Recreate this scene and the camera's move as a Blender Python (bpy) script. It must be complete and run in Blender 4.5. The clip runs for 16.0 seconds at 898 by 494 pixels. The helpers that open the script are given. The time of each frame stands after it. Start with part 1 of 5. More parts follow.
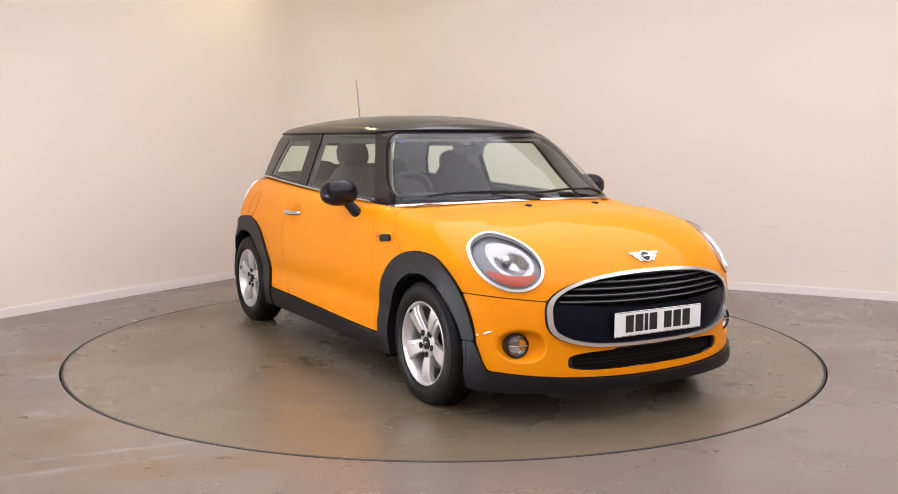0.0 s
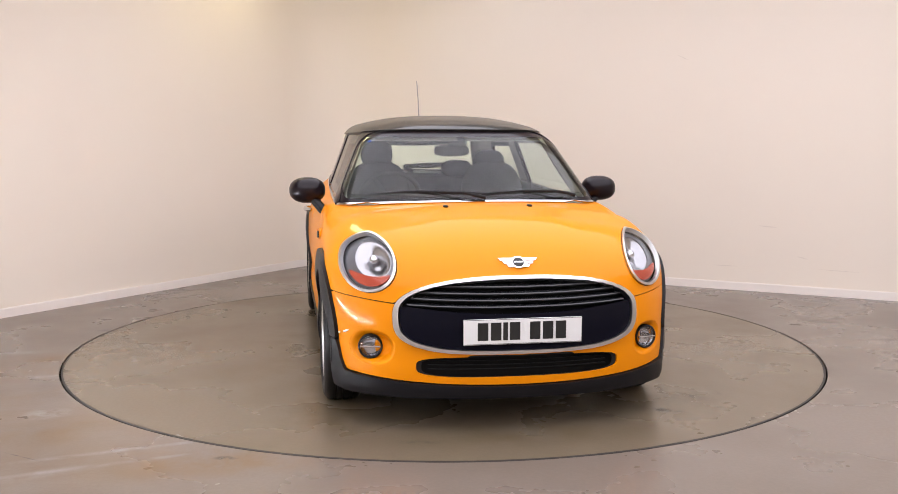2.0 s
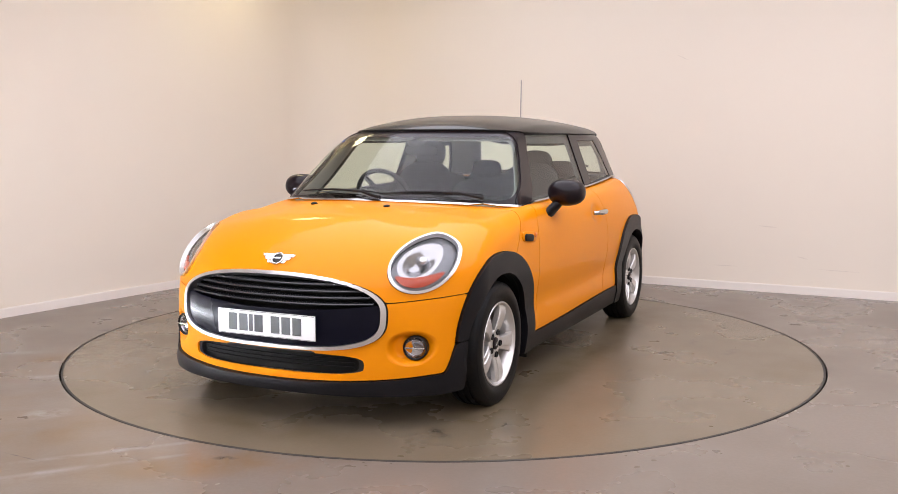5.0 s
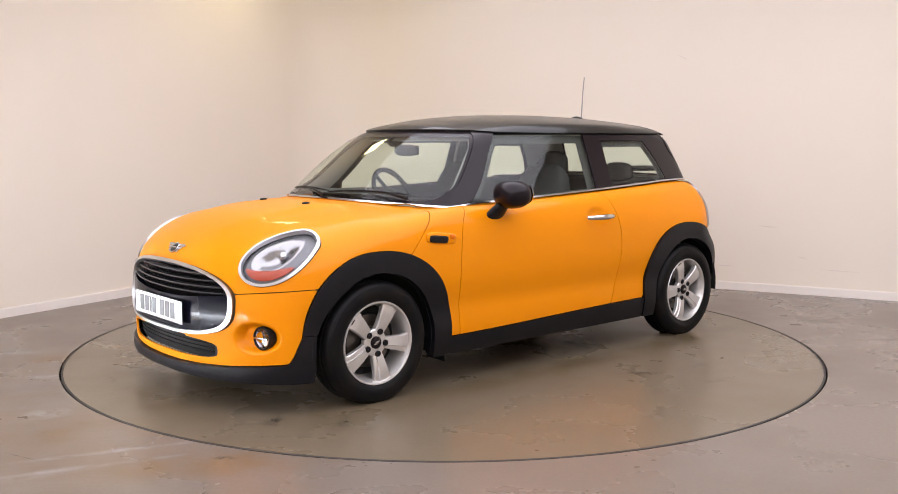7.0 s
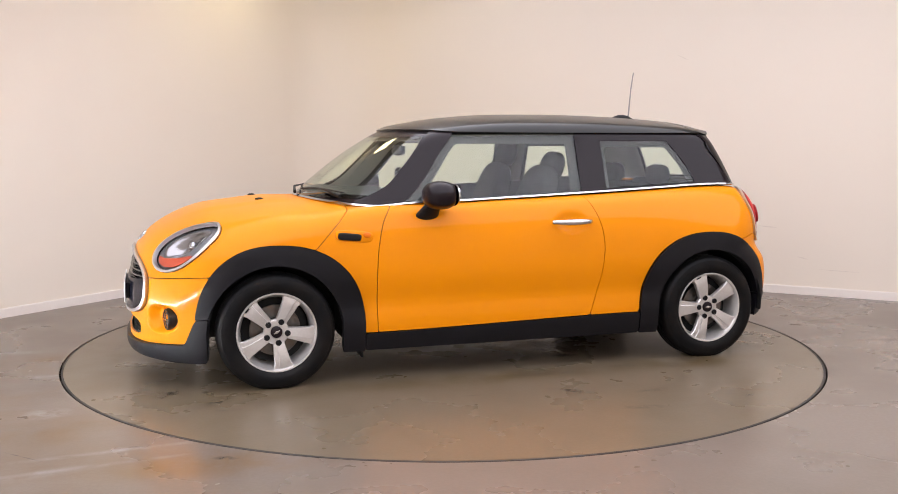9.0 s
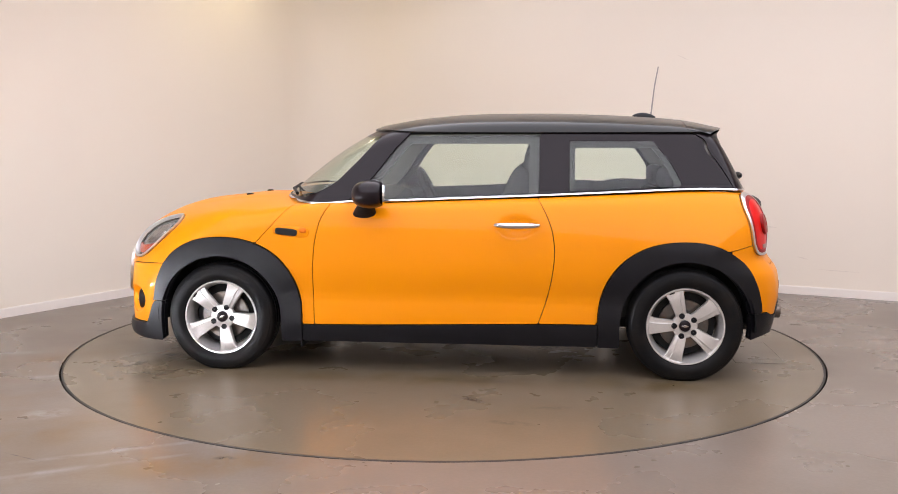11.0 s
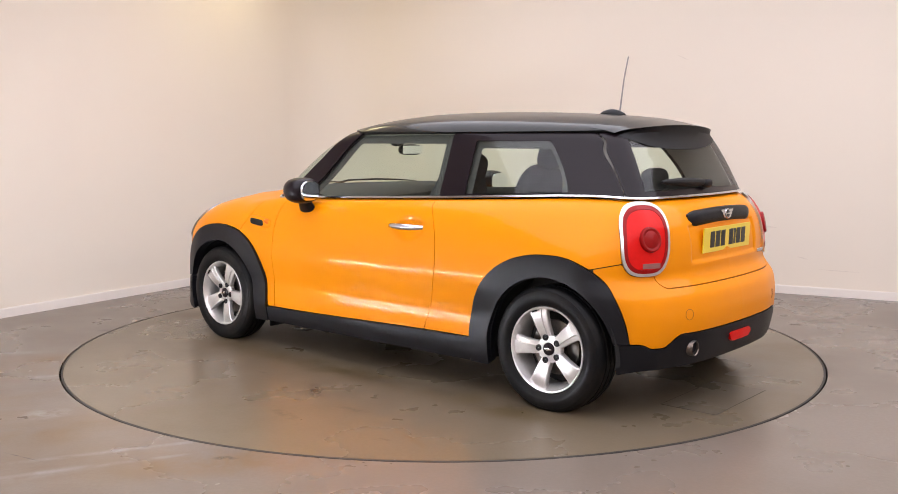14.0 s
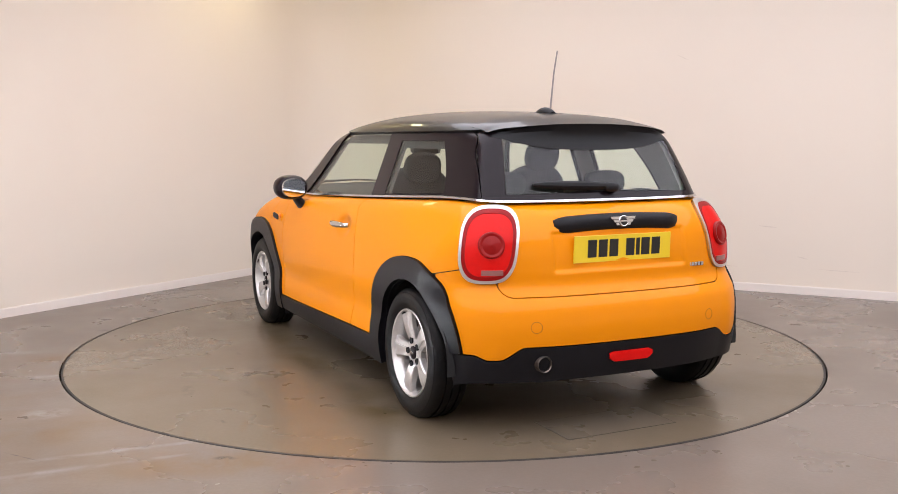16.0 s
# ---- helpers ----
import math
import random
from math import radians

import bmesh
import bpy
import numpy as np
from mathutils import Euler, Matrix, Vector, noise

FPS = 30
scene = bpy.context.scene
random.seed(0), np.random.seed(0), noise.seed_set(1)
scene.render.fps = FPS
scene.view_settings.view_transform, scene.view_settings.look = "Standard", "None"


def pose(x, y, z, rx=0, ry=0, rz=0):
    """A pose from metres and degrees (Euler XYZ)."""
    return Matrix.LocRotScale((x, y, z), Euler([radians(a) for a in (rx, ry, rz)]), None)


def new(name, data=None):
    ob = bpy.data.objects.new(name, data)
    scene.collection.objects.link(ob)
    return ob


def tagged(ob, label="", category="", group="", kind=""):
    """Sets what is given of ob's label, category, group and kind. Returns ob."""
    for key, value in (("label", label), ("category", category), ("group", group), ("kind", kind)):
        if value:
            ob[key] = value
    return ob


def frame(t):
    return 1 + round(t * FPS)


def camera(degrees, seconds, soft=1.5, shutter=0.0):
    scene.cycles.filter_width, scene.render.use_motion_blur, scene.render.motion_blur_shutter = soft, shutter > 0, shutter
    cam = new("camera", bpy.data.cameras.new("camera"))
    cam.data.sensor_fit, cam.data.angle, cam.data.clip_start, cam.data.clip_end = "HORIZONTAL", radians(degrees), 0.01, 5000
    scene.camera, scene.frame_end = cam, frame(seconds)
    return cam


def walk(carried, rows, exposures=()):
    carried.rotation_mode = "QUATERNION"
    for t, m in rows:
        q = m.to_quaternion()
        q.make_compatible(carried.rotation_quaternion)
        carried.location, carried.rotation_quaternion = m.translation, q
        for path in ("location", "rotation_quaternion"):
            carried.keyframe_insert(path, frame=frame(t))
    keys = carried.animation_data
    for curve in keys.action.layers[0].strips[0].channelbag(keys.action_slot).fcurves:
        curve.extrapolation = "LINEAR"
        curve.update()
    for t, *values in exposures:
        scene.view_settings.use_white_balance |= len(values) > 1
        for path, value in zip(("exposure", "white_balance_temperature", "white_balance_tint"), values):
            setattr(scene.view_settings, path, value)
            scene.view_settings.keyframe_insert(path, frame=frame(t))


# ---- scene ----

# ---- the camera: it stands still before the turntable ----
EYE = (0.0, -5.823, 1.258)
cam = camera(50.79, 16.0, soft=0.9)
CAM_POSE = pose(*EYE, 90 - 6.475, 0, -0.286) @ pose(0, 0, 0, 0, 0, 0.07)
walk(cam, [(0.0, CAM_POSE), (16.0, CAM_POSE)], exposures=[(0.0, 0.0), (16.0, 0.0)])

# the turn of the table (degrees about its axis) at the times given
TURN = [(0.0, -59.39), (0.25, -60.75), (0.5, -63.02), (1.0, -68.59), (1.5, -74.22), (2.0, -80.29), (2.5, -86.03), (3.0, -92.09), (3.5, -97.77),
        (4.0, -103.91), (4.5, -109.7), (5.0, -115.6), (5.5, -121.4), (6.0, -127.3), (6.5, -133.07), (7.0, -139.14),
        (7.5, -144.76), (8.0, -150.95), (8.5, -156.64), (9.0, -162.83), (9.5, -168.6), (10.0, -174.5), (10.5, -180.4),
        (11.0, -186.2), (11.5, -192.12), (12.0, -197.97), (12.5, -203.57), (13.0, -209.53), (13.5, -215.18),
        (14.0, -221.04), (14.5, -226.68), (15.0, -232.5), (15.5, -238.12), (16.0, -244.05)]
CAR_ON_TABLE = (-0.108, 0.022)
TABLE_R = 2.225

# ---- world and light ----
world = bpy.data.worlds.new("world")
scene.world = world
world.use_nodes = True
world.node_tree.nodes["Background"].inputs[0].default_value = (0.02, 0.02, 0.02, 1)
PANEL_POWER = 2.42
TUBE_POWER = 190.0
WARM_POWER = 16.0


# ---- materials ----
def material(name, colour, rough=0.5, metal=0.0, coat=0.0, grain=0.0, scale=40.0, bump=0.0, second=None, scale2=2.0, amount2=0.5, spec=0.5, coat_rough=0.04):
    """A principled material with fine grain, a larger mottling and a slight relief."""
    m = bpy.data.materials.new(name)
    m.use_nodes = True
    nt = m.node_tree
    b = nt.nodes["Principled BSDF"]
    b.inputs["Base Color"].default_value = (*colour, 1)
    b.inputs["Roughness"].default_value = rough
    b.inputs["Metallic"].default_value = metal
    b.inputs["Coat Weight"].default_value = coat
    b.inputs["Coat Roughness"].default_value = coat_rough
    b.inputs["Specular IOR Level"].default_value = spec
    tc = nt.nodes.new("ShaderNodeTexCoord")
    if grain or second or bump:
        n1 = nt.nodes.new("ShaderNodeTexNoise")
        n1.inputs["Scale"].default_value = scale
        n1.inputs["Detail"].default_value = 5
        nt.links.new(tc.outputs["Object"], n1.inputs["Vector"])
        mix = nt.nodes.new("ShaderNodeMix")
        mix.data_type = "RGBA"
        mix.inputs[6].default_value = (*[c * (1 - grain) for c in colour], 1)
        mix.inputs[7].default_value = (*[min(1, c * (1 + grain)) for c in colour], 1)
        nt.links.new(n1.outputs[0], mix.inputs[0])
        out = mix.outputs[2]
        if second:
            n2 = nt.nodes.new("ShaderNodeTexNoise")
            n2.inputs["Scale"].default_value = scale2
            n2.inputs["Detail"].default_value = 6
            nt.links.new(tc.outputs["Object"], n2.inputs["Vector"])
            ramp = nt.nodes.new("ShaderNodeMapRange")
            ramp.inputs[1].default_value, ramp.inputs[2].default_value = 0.45, 0.75
            ramp.inputs[4].default_value = amount2
            nt.links.new(n2.outputs[0], ramp.inputs[0])
            mx = nt.nodes.new("ShaderNodeMix")
            mx.data_type = "RGBA"
            nt.links.new(ramp.outputs[0], mx.inputs[0])
            nt.links.new(out, mx.inputs[6])
            mx.inputs[7].default_value = (*second, 1)
            out = mx.outputs[2]
        nt.links.new(out, b.inputs["Base Color"])
        if bump:
            bp = nt.nodes.new("ShaderNodeBump")
            bp.inputs["Strength"].default_value = bump
            bp.inputs["Distance"].default_value = 0.002
            nt.links.new(n1.outputs[0], bp.inputs["Height"])
            nt.links.new(bp.outputs[0], b.inputs["Normal"])
    return m


def glass_material(name, tint, gloss_rough=0.0, base_gloss=0.06):
    """A thin pane: tinted clear glass with a mirror gloss that rises at a low angle."""
    m = bpy.data.materials.new(name)
    m.use_nodes = True
    nt = m.node_tree
    nt.nodes.remove(nt.nodes["Principled BSDF"])
    tr, gl, lw, pw, ma, mx = (nt.nodes.new("ShaderNode" + n) for n in ("BsdfTransparent", "BsdfGlossy", "LayerWeight", "Math", "Math", "MixShader"))
    tr.inputs[0].default_value = (*tint, 1)
    gl.inputs["Roughness"].default_value = gloss_rough
    lw.inputs[0].default_value = 0.5
    pw.operation, pw.inputs[1].default_value = "POWER", 5.0
    ma.operation, ma.inputs[1].default_value, ma.inputs[2].default_value = "MULTIPLY_ADD", 0.93, base_gloss
    nt.links.new(lw.outputs["Facing"], pw.inputs[0])
    nt.links.new(pw.outputs[0], ma.inputs[0])
    nt.links.new(ma.outputs[0], mx.inputs[0])
    nt.links.new(tr.outputs[0], mx.inputs[1])
    nt.links.new(gl.outputs[0], mx.inputs[2])
    nt.links.new(mx.outputs[0], nt.nodes["Material Output"].inputs[0])
    return m


def glow_material(name, colour, power):
    m = bpy.data.materials.new(name)
    m.use_nodes = True
    b = m.node_tree.nodes["Principled BSDF"]
    b.inputs["Base Color"].default_value = (0.8, 0.8, 0.8, 1)
    b.inputs["Emission Color"].default_value = (*colour, 1)
    b.inputs["Emission Strength"].default_value = power
    return m


def floor_material(name, base, stain, dark, seed, stains=()):
    """Worn sealed concrete: grain, cloudy mottling, rusty stains, dark scuffs and uneven gloss."""
    m = bpy.data.materials.new(name)
    m.use_nodes = True
    nt = m.node_tree
    b = nt.nodes["Principled BSDF"]
    tc = nt.nodes.new("ShaderNodeTexCoord")
    mp = nt.nodes.new("ShaderNodeMapping")
    mp.inputs["Location"].default_value = (seed, seed * 1.7, 0)
    nt.links.new(tc.outputs["Object"], mp.inputs["Vector"])

    def noise_node(scale, detail, lo, hi, top, rough=0.55, dist=0.0):
        n = nt.nodes.new("ShaderNodeTexNoise")
        n.inputs["Scale"].default_value, n.inputs["Detail"].default_value = scale, detail
        n.inputs["Roughness"].default_value, n.inputs["Distortion"].default_value = rough, dist
        nt.links.new(mp.outputs[0], n.inputs["Vector"])
        r = nt.nodes.new("ShaderNodeMapRange")
        r.inputs[1].default_value, r.inputs[2].default_value, r.inputs[4].default_value = lo, hi, top
        nt.links.new(n.outputs[0], r.inputs[0])
        return n, r

    def layer(prev, fac, colour):
        mx = nt.nodes.new("ShaderNodeMix")
        mx.data_type = "RGBA"
        nt.links.new(fac, mx.inputs[0])
        nt.links.new(prev, mx.inputs[6])
        mx.inputs[7].default_value = (*colour, 1)
        return mx.outputs[2]

    rgb = nt.nodes.new("ShaderNodeRGB")
    rgb.outputs[0].default_value = (*base, 1)
    out = rgb.outputs[0]
    cloud, r1 = noise_node(1.1, 5, 0.42, 0.72, 0.35)
    out = layer(out, r1.outputs[0], stain)
    _, r2 = noise_node(2.2, 3, 0.40, 0.85, 0.30, 0.5)
    out = layer(out, r2.outputs[0], dark)
    fine, r3 = noise_node(55, 4, 0.4, 0.8, 0.22)
    out = layer(out, r3.outputs[0], [c * 1.5 for c in base])
    for place, size, turn, colour, strength, scale in stains:
        sub, rot, div, ln = (nt.nodes.new("ShaderNode" + n) for n in ("VectorMath", "VectorRotate", "VectorMath", "VectorMath"))
        sub.operation, div.operation, ln.operation = "SUBTRACT", "DIVIDE", "LENGTH"
        nt.links.new(tc.outputs["Object"], sub.inputs[0])
        sub.inputs[1].default_value = (*place, 0)
        rot.rotation_type = "Z_AXIS"
        nt.links.new(sub.outputs[0], rot.inputs["Vector"])
        rot.inputs["Angle"].default_value = -radians(turn)
        nt.links.new(rot.outputs[0], div.inputs[0])
        div.inputs[1].default_value = (size[0], size[1], 1)
        nt.links.new(div.outputs[0], ln.inputs[0])
        fade = nt.nodes.new("ShaderNodeMapRange")
        fade.inputs[1].default_value, fade.inputs[2].default_value, fade.inputs[3].default_value, fade.inputs[4].default_value = 0.15, 1.0, 1.0, 0.0
        nt.links.new(ln.outputs["Value"], fade.inputs[0])
        _, r4 = noise_node(scale, 7, 0.38, 0.60, strength, 0.62, 0.4)
        mul = nt.nodes.new("ShaderNodeMath")
        mul.operation = "MULTIPLY"
        nt.links.new(fade.outputs[0], mul.inputs[0])
        nt.links.new(r4.outputs[0], mul.inputs[1])
        out = layer(out, mul.outputs[0], colour)
    nt.links.new(out, b.inputs["Base Color"])
    rr = nt.nodes.new("ShaderNodeMapRange")
    rr.inputs[1].default_value, rr.inputs[2].default_value = 0.3, 0.75
    rr.inputs[3].default_value, rr.inputs[4].default_value = 0.20, 0.40
    nt.links.new(cloud.outputs[0], rr.inputs[0])
    nt.links.new(rr.outputs[0], b.inputs["Roughness"])
    b.inputs["Specular IOR Level"].default_value = 0.36
    bp = nt.nodes.new("ShaderNodeBump")
    bp.inputs["Strength"].default_value, bp.inputs["Distance"].default_value = 0.12, 0.002
    nt.links.new(fine.outputs[0], bp.inputs["Height"])
    nt.links.new(bp.outputs[0], b.inputs["Normal"])
    return m


PAINT = material("orange_paint", (0.78, 0.250, 0.0004), 0.45, 0.0, 0.27, grain=0.03, scale=900, spec=0.08, coat_rough=0.022)
BLACK_GLOSS = material("black_gloss_paint", (0.010, 0.006, 0.008), 0.30, 0.0, 0.32, grain=0.1, scale=300, spec=0.08, coat_rough=0.03)
ROOF_PAINT = material("black_roof_paint", (0.010, 0.010, 0.009), 0.35, 0.0, 0.45, grain=0.1, scale=600, coat_rough=0.05, spec=0.12)
CLADDING = material("grey_black_plastic", (0.0042, 0.004, 0.0058), 0.42, grain=0.25, scale=260, bump=0.25, second=(0.008, 0.0077, 0.0115), scale2=5, amount2=0.5, spec=0.27)
DARK = material("dark_inside", (0.008, 0.008, 0.008), 0.8, grain=0.2)
GRILLE = material("grille_black", (0.004, 0.004, 0.009), 0.22, coat=0.06, grain=0.1, spec=0.07)
SLAT = material("slat_black", (0.026, 0.026, 0.029), 0.26, grain=0.1, spec=0.7)
MESH_DARK = material("grille_mesh", (0.005, 0.005, 0.005), 0.6, grain=0.3, scale=120, spec=0.1)
CHROME = material("chrome", (0.62, 0.62, 0.63), 0.16, 1.0, grain=0.04, scale=30)
SATIN = material("satin_chrome", (0.66, 0.65, 0.65), 0.30, 1.0, grain=0.05, scale=60)
SILVER = material("silver_wheel_paint", (0.66, 0.64, 0.62), 0.30, 0.65, 0.4, grain=0.08, scale=90, second=(0.52, 0.48, 0.44), scale2=14, amount2=0.35)
RUBBER = material("tyre_rubber", (0.005, 0.005, 0.0055), 0.44, grain=0.3, scale=70, bump=0.3, second=(0.016, 0.012, 0.009), scale2=9, amount2=0.6, spec=0.14)
RUBBER_TRIM = material("black_rubber", (0.006, 0.006, 0.007), 0.5, grain=0.2, spec=0.25)
STEEL = material("brake_steel", (0.16, 0.15, 0.14), 0.4, 1.0, grain=0.2, scale=80, second=(0.20, 0.11, 0.06), scale2=18, amount2=0.5)
GLASS = glass_material("window_glass", (0.87, 0.95, 0.89), 0.0, 0.052)
LENS = glass_material("lamp_glass", (0.95, 0.96, 0.97), 0.04, 0.02)
LAMP_RED = material("lamp_strip", (0.42, 0.07, 0.035), 0.25, grain=0.15, scale=60, spec=0.3)
AERIAL = material("aerial_metal", (0.30, 0.27, 0.26), 0.5, 0.3, grain=0.1, scale=80)
REFLECTOR = material("lamp_reflector", (0.40, 0.39, 0.40), 0.20, 1.0, grain=0.10, scale=38, bump=0.8)
LAMP_DARK = material("lamp_bezel", (0.17, 0.17, 0.18), 0.35, 0.4, grain=0.1)
AMBER = material("amber_lens", (0.72, 0.16, 0.004), 0.3, coat=0.2, spec=0.2, grain=0.15, scale=60)
RED = material("red_lens", (0.62, 0.004, 0.003), 0.35, coat=0.16, spec=0.12, grain=0.12, scale=50)
RED_DARK = material("red_lens_inner", (0.25, 0.003, 0.003), 0.35, coat=0.12, spec=0.15, grain=0.15, scale=50)
CLEAR_RED = material("clear_red_lens", (0.26, 0.10, 0.09), 0.3, coat=0.4, grain=0.15, scale=80)
PLATE_WHITE = material("plate_white", (0.80, 0.80, 0.79), 0.3, coat=0.5, grain=0.03)
PLATE_YELLOW = material("plate_yellow", (0.80, 0.58, 0.02), 0.3, coat=0.5, grain=0.03)
PLATE_INK = material("plate_ink", (0.012, 0.012, 0.012), 0.4, grain=0.1)
FABRIC = material("seat_fabric", (0.040, 0.037, 0.039), 0.9, grain=0.4, scale=260, bump=0.4)
DASH = material("dash_plastic", (0.036, 0.034, 0.035), 0.6, grain=0.2, scale=200, bump=0.2)
TRIM_DARK = material("grey_window_trim", (0.050, 0.047, 0.046), 0.8, grain=0.15, scale=240)
TRIM_LIGHT = material("pale_roof_lining", (0.42, 0.40, 0.36), 0.9, grain=0.08, scale=300)
MIRROR = material("mirror_glass", (0.85, 0.88, 0.9), 0.02, 1.0)
STICKER = material("blue_sticker", (0.03, 0.12, 0.5), 0.4, grain=0.1)
UNDER = material("underbody", (0.010, 0.010, 0.010), 0.8, grain=0.3)
WALL = material("cream_wall_paint", (0.80, 0.72, 0.615), 0.55, grain=0.012, scale=220, bump=0.05, second=(0.765, 0.685, 0.59), scale2=0.9, amount2=0.5)
SKIRT = material("skirting_paint", (0.82, 0.76, 0.70), 0.4, grain=0.02, scale=120)
CEILING = material("ceiling_paint", (0.78, 0.75, 0.71), 0.8, grain=0.02, scale=60)
MARK = material("scuff_mark", (0.71, 0.63, 0.54), 0.6, grain=0.2, scale=90)
RUST, PALE_DUST, MUD, OIL = (0.155, 0.092, 0.040), (0.28, 0.26, 0.25), (0.086, 0.058, 0.022), (0.040, 0.031, 0.024)
FLOOR = floor_material("sealed_concrete", (0.168, 0.136, 0.110), (0.148, 0.117, 0.090), (0.126, 0.094, 0.066), 3.0, [
    ((-1.75, -1.85), (0.75, 0.26), 14, RUST, 0.95, 3.0), ((-2.35, -0.50), (0.75, 0.20), 8, RUST, 0.9, 3.0), ((-1.0, -2.25), (0.9, 0.22), 12, RUST, 0.75, 3.5),
    ((-2.2, -1.3), (1.0, 0.9), 0, RUST, 0.8, 1.6), ((-1.55, -2.3), (0.7, 0.5), 20, RUST, 0.6, 2.0),
    ((-1.40, -2.12), (0.55, 0.030), 22.5, PALE_DUST, 0.9, 5.0), ((-1.40, -2.29), (0.50, 0.028), 23, PALE_DUST, 0.8, 5.0), ((-1.75, -2.45), (0.5, 0.08), 23, PALE_DUST, 0.5, 6.0),
    ((-1.835, -1.566), (0.13, 0.11), 20, PALE_DUST, 1.0, 14.0), ((-2.53, -0.32), (0.25, 0.06), 10, PALE_DUST, 0.8, 8.0), ((-2.12, -0.88), (0.30, 0.05), 12, PALE_DUST, 0.7, 8.0),
    ((-0.87, -2.18), (0.06, 0.03), 0, OIL, 0.9, 20.0), ((-2.255, 0.35), (0.06, 0.05), 0, OIL, 1.0, 3.0), ((-1.69, -2.16), (0.16, 0.006), -29, OIL, 0.9, 8.0)])
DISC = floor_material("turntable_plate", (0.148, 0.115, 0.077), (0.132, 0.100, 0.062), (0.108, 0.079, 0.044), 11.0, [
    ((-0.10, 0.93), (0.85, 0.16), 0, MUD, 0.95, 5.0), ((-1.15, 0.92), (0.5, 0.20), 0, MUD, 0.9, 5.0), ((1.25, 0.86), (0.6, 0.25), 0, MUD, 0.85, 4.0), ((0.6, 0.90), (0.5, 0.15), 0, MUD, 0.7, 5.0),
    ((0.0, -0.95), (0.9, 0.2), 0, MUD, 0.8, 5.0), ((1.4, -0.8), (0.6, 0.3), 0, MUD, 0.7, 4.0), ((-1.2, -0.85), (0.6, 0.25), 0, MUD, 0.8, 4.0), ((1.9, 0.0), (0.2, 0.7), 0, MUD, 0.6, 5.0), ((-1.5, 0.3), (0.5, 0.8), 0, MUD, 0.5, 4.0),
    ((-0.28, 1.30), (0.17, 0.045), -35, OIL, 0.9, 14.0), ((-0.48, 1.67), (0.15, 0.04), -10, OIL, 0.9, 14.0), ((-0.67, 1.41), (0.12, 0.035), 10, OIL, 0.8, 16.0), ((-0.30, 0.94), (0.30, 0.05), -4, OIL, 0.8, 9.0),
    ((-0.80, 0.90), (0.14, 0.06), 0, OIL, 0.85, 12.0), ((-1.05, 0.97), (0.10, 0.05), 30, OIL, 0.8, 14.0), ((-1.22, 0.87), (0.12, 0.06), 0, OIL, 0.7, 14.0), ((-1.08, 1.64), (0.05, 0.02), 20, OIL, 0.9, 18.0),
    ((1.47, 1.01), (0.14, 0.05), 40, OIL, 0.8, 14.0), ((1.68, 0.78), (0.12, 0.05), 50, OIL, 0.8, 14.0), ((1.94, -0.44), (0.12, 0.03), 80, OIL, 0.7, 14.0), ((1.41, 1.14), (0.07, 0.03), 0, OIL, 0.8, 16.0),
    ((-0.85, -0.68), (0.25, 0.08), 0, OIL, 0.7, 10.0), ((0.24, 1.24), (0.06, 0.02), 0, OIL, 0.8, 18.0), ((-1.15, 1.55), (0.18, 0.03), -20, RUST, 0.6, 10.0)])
DISC_COVER = floor_material("cover_plate", (0.140, 0.111, 0.078), (0.122, 0.094, 0.062), (0.100, 0.074, 0.045), 5.0)
EDGE = material("edge_steel", (0.022, 0.018, 0.015), 0.6, 0.0, grain=0.2, scale=60)
PIT = material("pit_black", (0.005, 0.005, 0.005), 0.9)
HOUSING = material("lamp_housing", (0.7, 0.7, 0.68), 0.5, grain=0.03)
GLOW_COOL = glow_material("panel_glow", (0.93, 0.925, 1.045), PANEL_POWER)
GLOW_TUBE = glow_material("tube_glow", (0.92, 0.96, 1.06), TUBE_POWER)
GLOW_WARM = glow_material("warm_glow", (1.0, 0.86, 0.50), WARM_POWER)


# ---- mesh helpers ----
def mesh_from(name, verts, faces, mat, smooth=True, normals=None):
    me = bpy.data.meshes.new(name)
    me.from_pydata([tuple(v) for v in verts], [], [tuple(int(i) for i in f) for f in faces])
    me.materials.append(mat)
    if smooth:
        me.polygons.foreach_set("use_smooth", [True] * len(me.polygons))
    me.update()
    if normals is not None:
        me.normals_split_custom_set_from_vertices([tuple(n) for n in normals])
    return me


def part(name, bm, mat, parent, label="", smooth=True, sharp=35.0):
    """Links a bmesh as one mesh object under a thing or part."""
    bmesh.ops.recalc_face_normals(bm, faces=bm.faces)
    me = bpy.data.meshes.new(name)
    bm.to_mesh(me)
    bm.free()
    me.materials.append(mat)
    if smooth:
        me.polygons.foreach_set("use_smooth", [True] * len(me.polygons))
        me.set_sharp_from_angle(angle=radians(sharp))
    ob = new(name, me)
    ob.parent = parent
    return tagged(ob, label)


